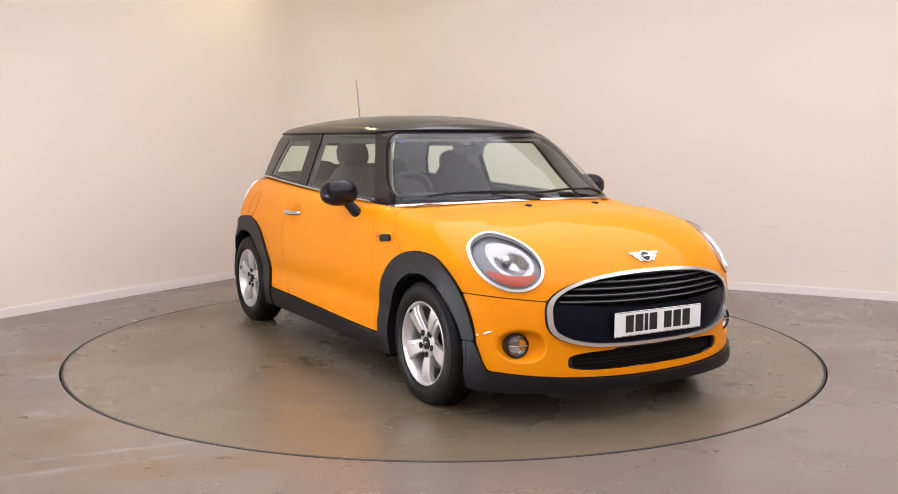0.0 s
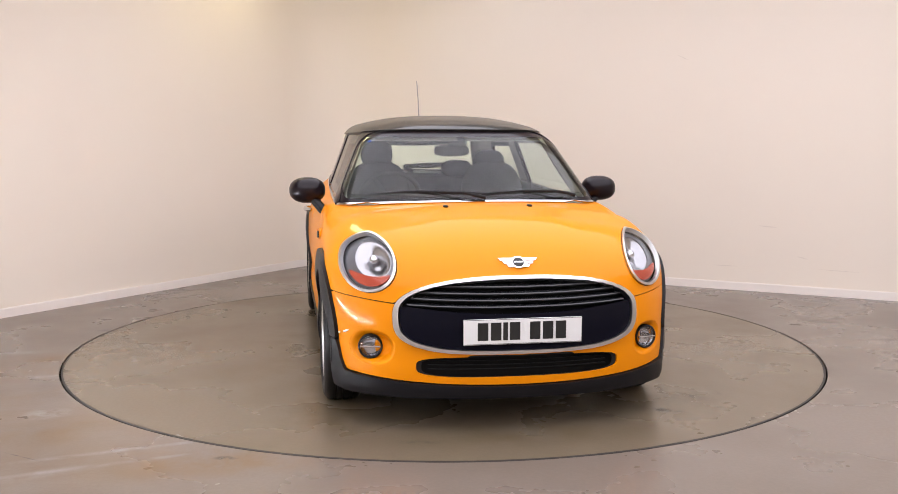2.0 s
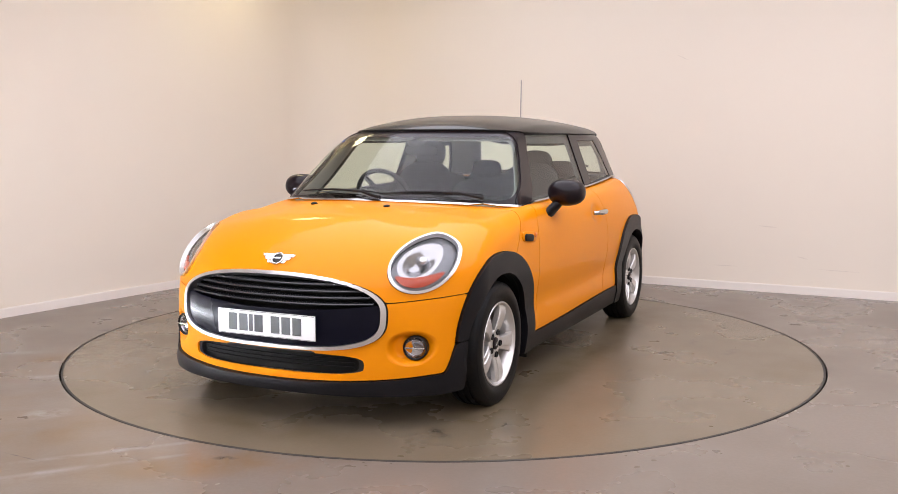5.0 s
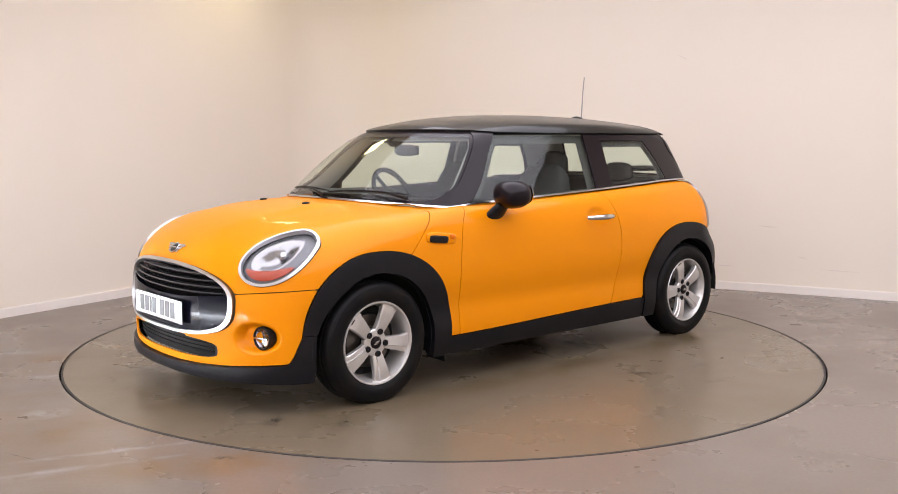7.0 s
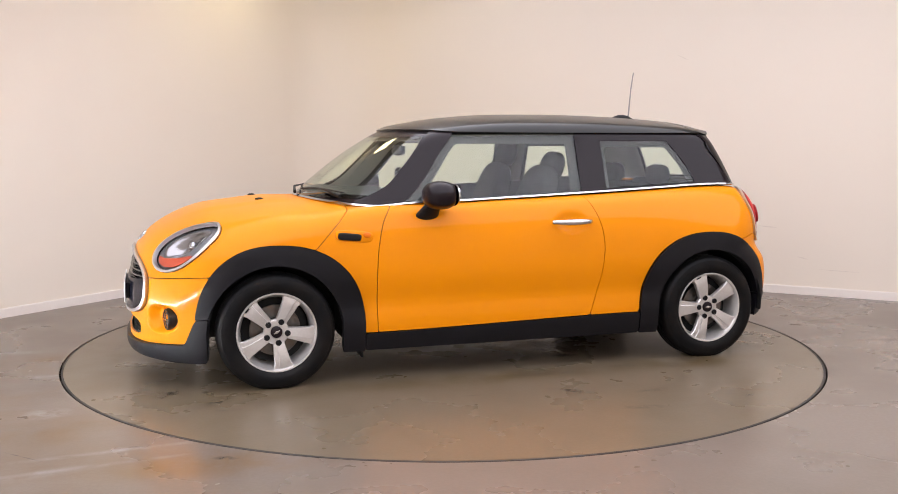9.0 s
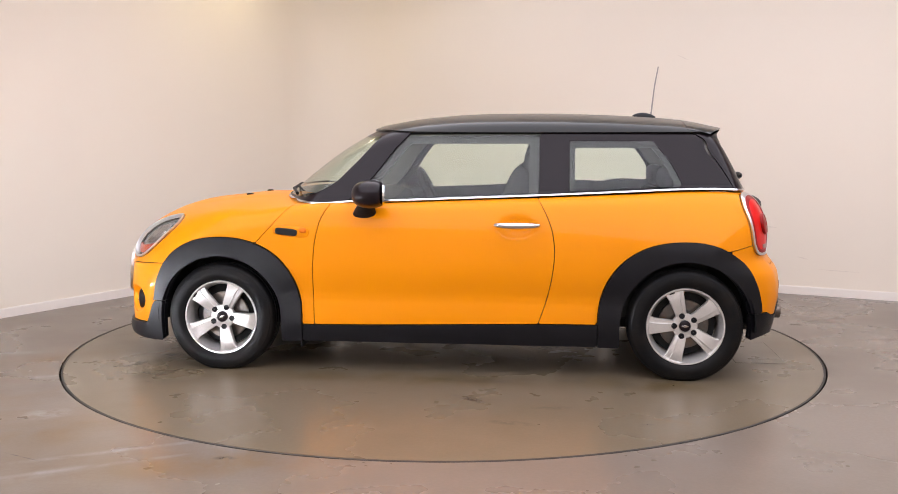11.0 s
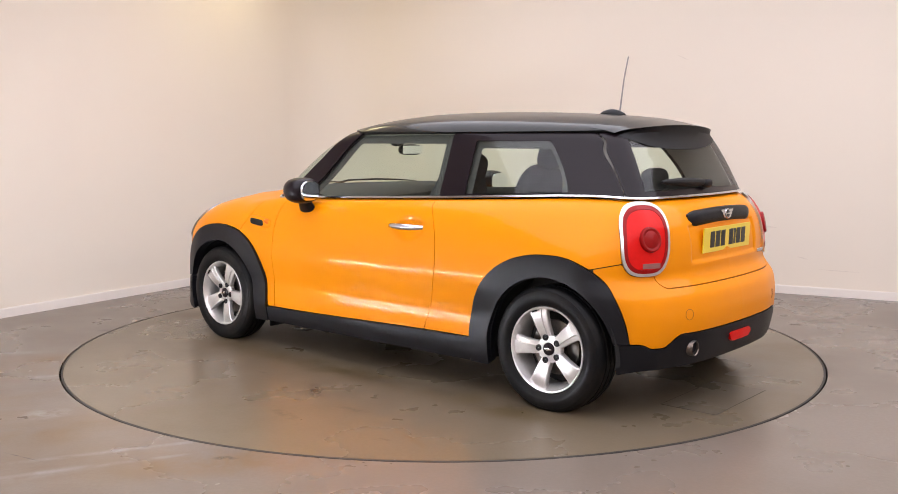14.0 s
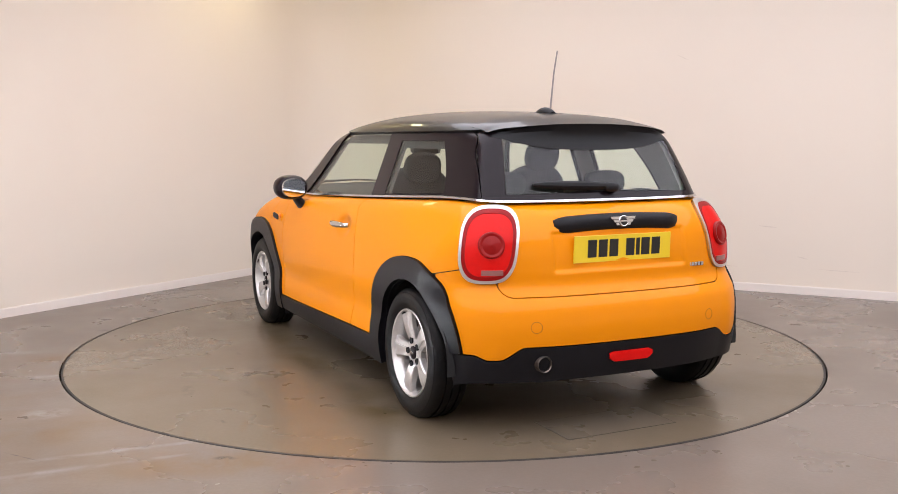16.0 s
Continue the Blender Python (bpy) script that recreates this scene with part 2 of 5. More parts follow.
def box(bm, x0, x1, y0, y1, z0, z1, bevel=0.0, seg=2):
    r = bmesh.ops.create_cube(bm, size=1.0, matrix=Matrix.LocRotScale(((x0 + x1) / 2, (y0 + y1) / 2, (z0 + z1) / 2), None, (x1 - x0, y1 - y0, z1 - z0)))
    if bevel:
        es = list({e for v in r["verts"] for e in v.link_edges})
        bmesh.ops.bevel(bm, geom=es, offset=bevel, segments=seg, affect="EDGES", profile=0.5)
    return r["verts"]


def blob(bm, centre, half, n=3.0, m=None, nu=36, nv=18, taper=0.0):
    """A closed superellipsoid: a soft box whose corners are round."""
    def p(c, e):
        return math.copysign(abs(c) ** e, c)
    e = 2.0 / n
    rows = []
    mat = m or Matrix.Identity(4)
    for j in range(1, nv):
        b = -math.pi / 2 + math.pi * j / nv
        row = []
        for i in range(nu):
            a = 2 * math.pi * i / nu
            z = p(math.sin(b), e)
            k = 1 - taper * (z + 1) / 2
            v = Vector((half[0] * p(math.cos(b), e) * p(math.cos(a), e) * k, half[1] * p(math.cos(b), e) * p(math.sin(a), e) * k, half[2] * z))
            row.append(bm.verts.new(mat @ v + Vector(centre)))
        rows.append(row)
    top, bot = (bm.verts.new(mat @ Vector((0, 0, s * half[2])) + Vector(centre)) for s in (1, -1))
    for j in range(len(rows) - 1):
        for i in range(nu):
            k = (i + 1) % nu
            bm.faces.new((rows[j][i], rows[j][k], rows[j + 1][k], rows[j + 1][i]))
    for i in range(nu):
        k = (i + 1) % nu
        bm.faces.new((rows[-1][i], rows[-1][k], top))
        bm.faces.new((rows[0][k], rows[0][i], bot))


def tube(bm, pts, r, n=10, closed=False, flat=1.0):
    """A round bar along the points; flat squeezes it in height."""
    pts = [Vector(p) for p in pts]
    rings = []
    for i, p in enumerate(pts):
        a = pts[i - 1] if (i or closed) else p
        b = pts[(i + 1) % len(pts)] if (i < len(pts) - 1 or closed) else p
        d = (b - a).normalized()
        u = d.cross(Vector((0, 0, 1)))
        u = u.normalized() if u.length > 1e-4 else Vector((1, 0, 0))
        w = u.cross(d)
        rad = r[i] if isinstance(r, (list, tuple)) else r
        rings.append([bm.verts.new(p + rad * (math.cos(2 * math.pi * k / n) * u + flat * math.sin(2 * math.pi * k / n) * w)) for k in range(n)])
    m = len(rings)
    for i in range(m if closed else m - 1):
        for k in range(n):
            bm.faces.new((rings[i][k], rings[i][(k + 1) % n], rings[(i + 1) % m][(k + 1) % n], rings[(i + 1) % m][k]))
    if not closed:
        bm.faces.new(rings[0][::-1])
        bm.faces.new(rings[-1])


def lathe(bm, profile, n=64, axis="y", centre=(0, 0, 0), closed=False, caps=False):
    """Turns (radius, along) pairs about the axis."""
    rows = []
    for r, h in profile:
        row = []
        for k in range(n):
            a = 2 * math.pi * k / n
            c, s = r * math.cos(a), r * math.sin(a)
            v = (c, h, s) if axis == "y" else ((h, c, s) if axis == "x" else (c, s, h))
            row.append(bm.verts.new(Vector(v) + Vector(centre)))
        rows.append(row)
    m = len(rows)
    for j in range(m if closed else m - 1):
        for k in range(n):
            bm.faces.new((rows[j][k], rows[j][(k + 1) % n], rows[(j + 1) % m][(k + 1) % n], rows[(j + 1) % m][k]))
    if caps:
        if profile[0][0] > 1e-4:
            bm.faces.new(rows[0])
        if profile[-1][0] > 1e-4:
            bm.faces.new(rows[-1])


# ---- the room ----
CORNER = Vector((-1.178, 3.954))
ALONG_L = Vector((0.5258, 0.8506))
ALONG_R = Vector((0.8888, -0.4583))
P1 = CORNER - ALONG_L * 11.5
P2 = P1 + ALONG_R * 10.5
P3 = CORNER + ALONG_R * 10.5
ROOM = [CORNER, P3, P2, P1]
CEIL_Z = 3.3


def build_room():
    # floor with the round pit of the turntable in it
    n = 192
    verts, faces = [], []
    centre = Vector((0, 0))
    for i in range(n):
        a = 2 * math.pi * i / n
        d = Vector((math.cos(a), math.sin(a)))
        best = 1e9
        for k in range(4):
            p, q = ROOM[k], ROOM[(k + 1) % 4]
            e = q - p
            det = d.x * -e.y + d.y * e.x
            if abs(det) > 1e-9:
                s = (p.x * -e.y + p.y * e.x) / det
                u = (d.x * p.y - d.y * p.x) / det
                if s > 0 and -1e-6 <= u <= 1 + 1e-6:
                    best = min(best, s)
        r0 = TABLE_R + 0.009
        out = d * (best + 0.25)
        for r in (r0, r0 + 0.03, r0 + (best + .25 - r0) * .33, r0 + (best + .25 - r0) * .66):
            verts.append((d.x * r, d.y * r, 0.0))
        verts.append((out.x, out.y, 0.0))
        verts.append((d.x * r0, d.y * r0, -0.14))
    for i in range(n):
        j = (i + 1) % n
        for k in range(4):
            faces.append((6 * i + k, 6 * i + k + 1, 6 * j + k + 1, 6 * j + k))
        faces.append((6 * i + 5, 6 * i, 6 * j, 6 * j + 5))
    fl = new("floor", mesh_from("floor", verts, faces, FLOOR, smooth=False))
    tagged(fl, "grey brown sealed concrete floor with rusty stains", "floor", kind="structure")
    bm = bmesh.new()
    bmesh.ops.create_circle(bm, cap_ends=True, radius=TABLE_R + 0.05, segments=96, matrix=Matrix.Translation((0, 0, -0.13)))
    pit = part("turntable_pit", bm, PIT, None, "dark pit beneath the turntable plate", False)
    tagged(pit, category="pit", kind="structure")
    names = ("wall_right", "wall_far", "wall_behind", "wall_left")
    for k in range(4):
        p, q = ROOM[k], ROOM[(k + 1) % 4]
        e = (q - p).normalized()
        nrm = Vector((-e.y, e.x))
        if nrm.dot(-(p + q) / 2) > 0:
            nrm = -nrm
        bm = bmesh.new()
        ln = (q - p).length
        m = Matrix(((e.x, nrm.x, 0, p.x), (e.y, nrm.y, 0, p.y), (0, 0, 1, 0), (0, 0, 0, 1)))
        ext = 0.2 if k % 2 else 0.0
        bmesh.ops.create_cube(bm, size=1.0, matrix=m @ Matrix.LocRotScale((ln / 2, 0.1, CEIL_Z / 2), None, (ln + 2 * ext, 0.2, CEIL_Z)))
        w = part(names[k], bm, WALL, None, "plain cream painted wall with faint scuffs", False)
        tagged(w, category="wall", kind="structure")
        bm = bmesh.new()
        vs = bmesh.ops.create_cube(bm, size=1.0, matrix=m @ Matrix.LocRotScale((ln / 2, -0.009, 0.034), None, (ln - 0.04, 0.018, 0.068)))["verts"]
        es = [ed for ed in bm.edges if all(v.co.z > 0.06 for v in ed.verts)]
        bmesh.ops.bevel(bm, geom=es, offset=0.005, segments=2, affect="EDGES")
        s = part("baseboard", bm, SKIRT, None, "pale painted skirting board along the wall", False)
        tagged(s, category="skirting board", kind="structure")
    # the corner is rounded: a plastered quarter cove from floor to ceiling, with its own skirting
    for nm, rad, h, mat in (("wall_corner", 0.62, CEIL_Z, WALL), ("baseboard_corner", 0.602, 0.068, SKIRT)):
        c = CORNER - ALONG_L * 0.62 + ALONG_R * 0.62
        bm = bmesh.new()
        cols = []
        for i in range(25):
            u = math.pi / 2 * i / 24
            p = c + (-ALONG_R * math.cos(u) + ALONG_L * math.sin(u)) * rad
            o = CORNER if nm == "wall_corner" else c + (p - c) * 1.02
            cols.append([bm.verts.new((p.x, p.y, 0)), bm.verts.new((p.x, p.y, h)), bm.verts.new((o.x, o.y, h))])
        for c0, c1 in zip(cols, cols[1:]):
            bm.faces.new((c0[0], c1[0], c1[1], c0[1]))
            if nm != "wall_corner":
                bm.faces.new((c0[1], c1[1], c1[2], c0[2]))
        w = part(nm, bm, mat, None, "rounded cream corner of the walls" if mat is WALL else "pale skirting bent round the corner", True, 40)
        tagged(w, category="wall" if mat is WALL else "skirting board", kind="structure")
    bm = bmesh.new()
    vs = [bm.verts.new((*(p * 1.05), z)) for z in (CEIL_Z, CEIL_Z + 0.15) for p in ROOM]
    bm.faces.new(vs[:4])
    bm.faces.new(vs[4:])
    for k in range(4):
        bm.faces.new((vs[k], vs[(k + 1) % 4], vs[4 + (k + 1) % 4], vs[4 + k]))
    c = part("ceiling", bm, CEILING, None, "plain white ceiling", False)
    tagged(c, category="ceiling", kind="structure")


def room_point(along_l, along_r, z=0.0):
    """A place given by metres from the corner along the two walls."""
    p = CORNER - ALONG_L * along_l + ALONG_R * along_r
    return Vector((p.x, p.y, z))


def ceiling_light(along_l, along_r, length, width, glow, turn=True):
    """A surface-mounted light panel: a shallow housing with a glowing diffuser."""
    p = room_point(along_l, along_r, CEIL_Z)
    base = new("ceiling_light")
    base.location = p
    base.rotation_euler = (0, 0, math.atan2(ALONG_L.y, ALONG_L.x) + (0 if turn else math.pi / 2))
    bm = bmesh.new()
    box(bm, -length / 2 - .008, length / 2 + .008, -width / 2 - .008, width / 2 + .008, -0.07, -0.002, 0.003)
    part("housing", bm, HOUSING, base, "", False)
    bm = bmesh.new()
    box(bm, -length / 2, length / 2, -width / 2, width / 2, -0.078, -0.0705)
    part("diffuser", bm, glow, base, "glowing white diffuser", False)
    tagged(base, "white ceiling light panel with a glowing diffuser", "ceiling light", "ceiling lights")
    return base


build_room()


def wall_scuff(parent, along_r, z, length, height, tilt):
    """A faint rubbed mark on the far wall's paint."""
    bm = bmesh.new()
    n = 12
    top = [bm.verts.new((length * (k / n - 0.5), -0.0015, height * (0.3 + 0.7 * math.sin(math.pi * k / n)) * 0.5)) for k in range(n + 1)]
    low = [bm.verts.new((length * (k / n - 0.5), -0.0015, -height * (0.2 + 0.5 * math.sin(math.pi * k / n) ** 2) * 0.5)) for k in range(n + 1)]
    for k in range(n):
        bm.faces.new((low[k], low[k + 1], top[k + 1], top[k]))
    p = room_point(0.0, along_r, z)
    bm.transform(Matrix.Translation(p) @ Matrix.Rotation(math.atan2(ALONG_R.y, ALONG_R.x), 4, "Z") @ Matrix.Rotation(radians(tilt), 4, "Y"))
    part("scuff", bm, MARK, parent, "faint grey scuff", False)


far = bpy.data.objects["wall_right"]
for sc in ((4.34, 0.545, 0.14, 0.012, 4), (4.0, 0.20, 0.20, 0.008, 0), (4.9, 0.21, 0.30, 0.007, 1), (4.62, 0.30, 0.08, 0.010, 12), (3.6, 1.95, 0.10, 0.008, 25)):
    wall_scuff(far, *sc)
for al in (2.2, 4.72, 7.24, 9.76):
    for ar in (2.7, 5.42, 8.14):
        ceiling_light(al, ar, 2.5, 2.7, GLOW_COOL)
ceiling_light(1.55, 0.42, 0.55, 0.3, GLOW_WARM)


def light_bar(start, end, z):
    """A low light bar on two feet: a channel open towards the turntable, with one glowing tube in it."""
    p, q = Vector(start), Vector(end)
    length = (q - p).length
    base = new("light_bar")
    base.location = ((p.x + q.x) / 2, (p.y + q.y) / 2, 0.0)
    base.rotation_euler = (0, 0, math.atan2(q.y - p.y, q.x - p.x))
    half = length / 2
    bm = bmesh.new()
    box(bm, -half - .05, half + .05, 0.05, 0.065, z - 0.06, z + 0.07, 0.003)
    box(bm, -half - .05, half + .05, -0.15, 0.0495, z - 0.062, z - 0.05, 0.003)
    box(bm, -half - .05, half + .05, -0.02, 0.0495, z + 0.055, z + 0.068, 0.003)
    part("channel", bm, HOUSING, base, "white channel", False)
    bm = bmesh.new()
    lathe(bm, [(0.009, -half), (0.009, half)], 16, "x", (0, 0, z), caps=True)
    part("tube", bm, GLOW_TUBE, base, "glowing white tube")
    for sg in (-1, 1):
        bm = bmesh.new()
        box(bm, sg * (half + .012) - .012, sg * (half + .012) + .012, -0.022, 0.0495, z - 0.022, z + 0.022, 0.004)
        part("lamp_holder", bm, HOUSING, base)
        bm = bmesh.new()
        box(bm, sg * half * 0.8 - .02, sg * half * 0.8 + .02, 0.052, 0.064, 0.012, z - 0.061, 0.002)
        box(bm, sg * half * 0.8 - .03, sg * half * 0.8 + .03, -0.06, 0.12, 0.0, 0.0118, 0.003)
        part("foot", bm, HOUSING, base)
    tagged(base, "white low light bar with a glowing tube, standing on the floor", "light bar")


light_bar((-1.97, -2.82), (-2.93, -0.60), 0.26)


def build_table():
    base = new("turntable")
    tagged(base, "round grey brown turntable plate set flush in the floor", "turntable")
    r = TABLE_R
    bm = bmesh.new()
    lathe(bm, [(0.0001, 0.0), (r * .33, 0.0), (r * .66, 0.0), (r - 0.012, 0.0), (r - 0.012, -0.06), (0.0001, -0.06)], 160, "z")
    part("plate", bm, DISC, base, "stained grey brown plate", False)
    bm = bmesh.new()
    lathe(bm, [(r - 0.0115, -0.06), (r - 0.0115, -0.0005), (r - 0.001, -0.0005), (r, -0.0015), (r, -0.06)], 160, "z")
    part("edge_band", bm, EDGE, base, "dark steel edge band", False)
    # a rectangular cover let into the plate
    for nm, mat, grow, z1 in (("cover_seam", EDGE, 0.004, 0.0006), ("cover_plate", DISC_COVER, 0.0, 0.0012)):
        bm = bmesh.new()
        box(bm, -1.985 - grow, -1.710 + grow, -0.185 - grow, 0.380 + grow, -0.01, z1)
        part(nm, bm, mat, base, "grey brown cover let into the plate" if mat is DISC_COVER else "", False)
    return base


TABLE = build_table()


# ---- the car's form: smooth curves for profile, plan and sections ----
def curve(*pairs):
    """A smooth curve through (x, y) pairs, held level beyond its ends."""
    xs = np.array([p[0] for p in pairs], float)
    ys = np.array([p[1] for p in pairs], float)
    o = np.argsort(xs)
    xs, ys = xs[o], ys[o]
    h = np.diff(xs)
    d = np.diff(ys) / h
    m = np.empty(len(xs))
    m[0], m[-1] = d[0], d[-1]
    m[1:-1] = (d[:-1] * h[1:] + d[1:] * h[:-1]) / (h[1:] + h[:-1])

    def f(x):
        x = np.clip(np.asarray(x, float), xs[0], xs[-1])
        i = np.clip(np.searchsorted(xs, x) - 1, 0, len(xs) - 2)
        hh = h[i]
        t = (x - xs[i]) / hh
        return ((2 * t ** 3 - 3 * t ** 2 + 1) * ys[i] + (t ** 3 - 2 * t ** 2 + t) * hh * m[i]
                + (-2 * t ** 3 + 3 * t ** 2) * ys[i + 1] + (t ** 3 - t ** 2) * hh * m[i + 1])
    return f


def smax(a, b, k):
    return np.maximum(a, b) + np.maximum(k - np.abs(a - b), 0) ** 2 / (4 * k)


def step(a, b, x):
    t = np.clip((x - a) / (b - a), 0, 1)
    return t * t * (3 - 2 * t)


AX_F, AX_R, HUB_Z, TYRE_R = 1.2475, -1.2475, 0.290, 0.300

side_w = curve((0.10, 0.775), (0.20, 0.806), (0.275, 0.8165), (0.318, 0.8170), (0.360, 0.8140), (0.400, 0.8105), (0.43, 0.8113), (0.49, 0.8200), (0.54, 0.8262), (0.585, 0.8280), (0.64, 0.8266), (0.70, 0.8228), (0.78, 0.812), (0.86, 0.790), (0.92, 0.762), (0.97, 0.722), (1.05, 0.66))
taper = curve((-1.9, 0.19), (-1.6, 0.125), (-1.3, 0.068), (-1.0, 0.026), (-0.7, 0.006), (-0.3, 0.0), (0.4, 0.0), (0.9, 0.006), (1.25, 0.02), (1.6, 0.05), (2.0, 0.1))
nose_x = curve((0.10, 1.915), (0.16, 1.955), (0.24, 1.966), (0.35, 1.968), (0.47, 1.967), (0.57, 1.955), (0.67, 1.926), (0.74, 1.885), (0.80, 1.83), (0.86, 1.74), (0.92, 1.60), (1.0, 1.40))
nose_k = curve((0.0, 0.0), (0.2, 0.010), (0.4, 0.048), (0.55, 0.108), (0.65, 0.178), (0.75, 0.29), (0.85, 0.46), (1.0, 0.8))
tail_x = curve((0.10, -1.75), (0.20, -1.79), (0.30, -1.815), (0.40, -1.832), (0.50, -1.830), (0.565, -1.812), (0.60, -1.785), (0.63, -1.764), (0.70, -1.758), (0.78, -1.752), (0.88, -1.722), (0.95, -1.672), (1.0, -1.62))
tail_k = curve((0.0, 0.0), (0.2, 0.006), (0.4, 0.026), (0.55, 0.066), (0.65, 0.102), (0.75, 0.19), (0.85, 0.36), (1.0, 0.80))
top_z = curve((-1.9, 0.975), (-1.6, 0.979), (-1.43, 0.985), (-1.25, 0.985), (-1.0, 0.973), (-0.475, 0.949), (0.0, 0.930), (0.5, 0.915), (0.8, 0.926), (0.95, 0.934), (1.08, 0.931),
              (1.24, 0.926), (1.40, 0.909), (1.63, 0.878), (1.75, 0.842), (1.85, 0.800), (1.95, 0.74), (2.1, 0.62))
belt_z = curve((-1.75, 0.985), (-1.6, 0.985), (-1.43, 0.993), (-1.25, 0.992), (-1.0, 0.981), (-0.475, 0.957), (0.0, 0.938), (0.45, 0.921), (0.62, 0.919), (0.75, 0.925), (0.9, 0.937), (1.05, 0.953))


def body_f(x, y, z):
    """Below zero inside the lower body."""
    a = np.abs(y)
    g = 0.13 + 0.87 * step(0.66, 0.98, z)
    cup = np.exp(-(((x + 0.366) / 0.085) ** 2 + ((z - 0.806) / 0.052) ** 2) ** 2)
    fs = a - side_w(z) * (1 - taper(x) * g) + 0.017 * cup
    ff = x - nose_x(z) + nose_k(a)
    fr = tail_x(z) + tail_k(a) - x + 0.011 * step(0.365, 0.34, a) * step(0.685, 0.705, z) * step(0.872, 0.856, z)
    crown = (0.055 * step(0.62, 1.10, x) + 0.042 * step(1.2, 1.7, x)) * (a / 0.7) ** 2.4
    dome = 0.007 * (1 - step(0.25, 0.37, a)) * step(1.0, 1.2, x) * step(1.85, 1.5, x)
    ft = (z - top_z(x) + crown - dome)
    f = smax(fs, ff, 0.10)
    f = smax(f, fr, 0.09)
    return smax(f, ft, 0.055 + 0.075 * step(0.8, 1.5, x))


glass_w = curve((-1.9, 0.55), (-1.6, 0.598), (-1.43, 0.630), (-1.25, 0.655), (-1.0, 0.677), (-0.475, 0.696), (0.0, 0.702), (0.4, 0.702), (0.75, 0.70), (1.1, 0.69))
glass_lean = curve((-1.6, 0.40), (-1.2, 0.385), (-0.475, 0.372), (0.0, 0.40), (0.3, 0.455), (0.6, 0.46))
screen_x = curve((0.85, 1.12), (0.956, 1.005), (1.068, 0.872), (1.168, 0.738), (1.259, 0.599), (1.31, 0.515), (1.36, 0.42), (1.42, 0.29))
back_x = curve((0.9, -1.665), (0.985, -1.625), (1.1, -1.568), (1.2, -1.512), (1.3, -1.448), (1.4, -1.38))
roof_z = curve((0.75, 1.20), (0.60, 1.265), (0.515, 1.300), (0.317, 1.345), (0.027, 1.380), (-0.348, 1.392), (-0.672, 1.389), (-1.03, 1.374), (-1.266, 1.355), (-1.41, 1.330), (-1.6, 1.29))


def cabin_f(x, y, z):
    """Below zero inside the glasshouse."""
    a = np.abs(y)
    fs = a - glass_w(x) + (z - 0.955) * glass_lean(x)
    ff = x - screen_x(z) + 0.50 * a ** 2
    fr = back_x(z) + 0.16 * a ** 2 + 0.9 * np.maximum(a - 0.42, 0) ** 2 - x
    ft = z - roof_z(x) - 0.006 + 0.085 * (a / 0.6) ** 2.6
    f = smax(fs, ff, 0.075)
    f = smax(f, fr, 0.07)
    return smax(f, ft, 0.045)


def skin(fun, lo, hi, mid_lo, mid_hi, mid_z, cell):
    """A fine grid on a box (no bottom), drawn in along rays until it lies on the form fun = 0."""
    (x0, y0, z0), (x1, y1, z1) = lo, hi
    nx, ny, nz = (int(round(abs(b - a) / cell)) for a, b in zip(lo, hi))
    gx, gy, gz = np.linspace(x0, x1, nx + 1), np.linspace(y0, y1, ny + 1), np.linspace(z0, z1, nz + 1)
    verts, tris, count = [], [], 0

    def sheet(p, q, fn, flip):
        nonlocal count
        a, b = np.meshgrid(p, q, indexing="ij")
        verts.append(np.stack([np.broadcast_to(c, a.shape).ravel() for c in fn(a, b)], 1))
        i = np.arange(a.size).reshape(a.shape) + count
        count += a.size
        c = [i[:-1, :-1].ravel(), i[1:, :-1].ravel(), i[1:, 1:].ravel(), i[:-1, 1:].ravel()]
        if flip:
            c = c[::-1]
        tris.append(np.stack([c[0], c[1], c[2]], 1))
        tris.append(np.stack([c[0], c[2], c[3]], 1))
    sheet(gx, gz, lambda a, b: (a, a * 0 + y0, b), False)
    sheet(gx, gz, lambda a, b: (a, a * 0 + y1, b), True)
    sheet(gx, gy, lambda a, b: (a, b, a * 0 + z1), False)
    sheet(gy, gz, lambda a, b: (a * 0 + x1, a, b), False)
    sheet(gy, gz, lambda a, b: (a * 0 + x0, a, b), True)
    v, t = np.concatenate(verts), np.concatenate(tris)
    _, idx, inv = np.unique(np.round(v / 1e-5).astype(int), axis=0, return_index=True, return_inverse=True)
    v, t = v[idx], inv.ravel()[t]
    o = np.stack([np.clip(v[:, 0], mid_lo, mid_hi), v[:, 1] * 0, np.full(len(v), mid_z)], 1)
    d = v - o
    a, b = np.full(len(v), 0.02), np.full(len(v), 1.6)
    for _ in range(34):
        m = (a + b) / 2
        p = o + d * m[:, None]
        inside = fun(p[:, 0], p[:, 1], p[:, 2]) < 0
        a, b = np.where(inside, m, a), np.where(inside, b, m)
    return o + d * a[:, None], t


def grad(fun, p):
    e = 2e-3
    g = np.stack([fun(*(p + np.eye(3)[i] * e).T) - fun(*(p - np.eye(3)[i] * e).T) for i in range(3)], 1)
    return g / np.maximum(np.linalg.norm(g, axis=1), 1e-9)[:, None]


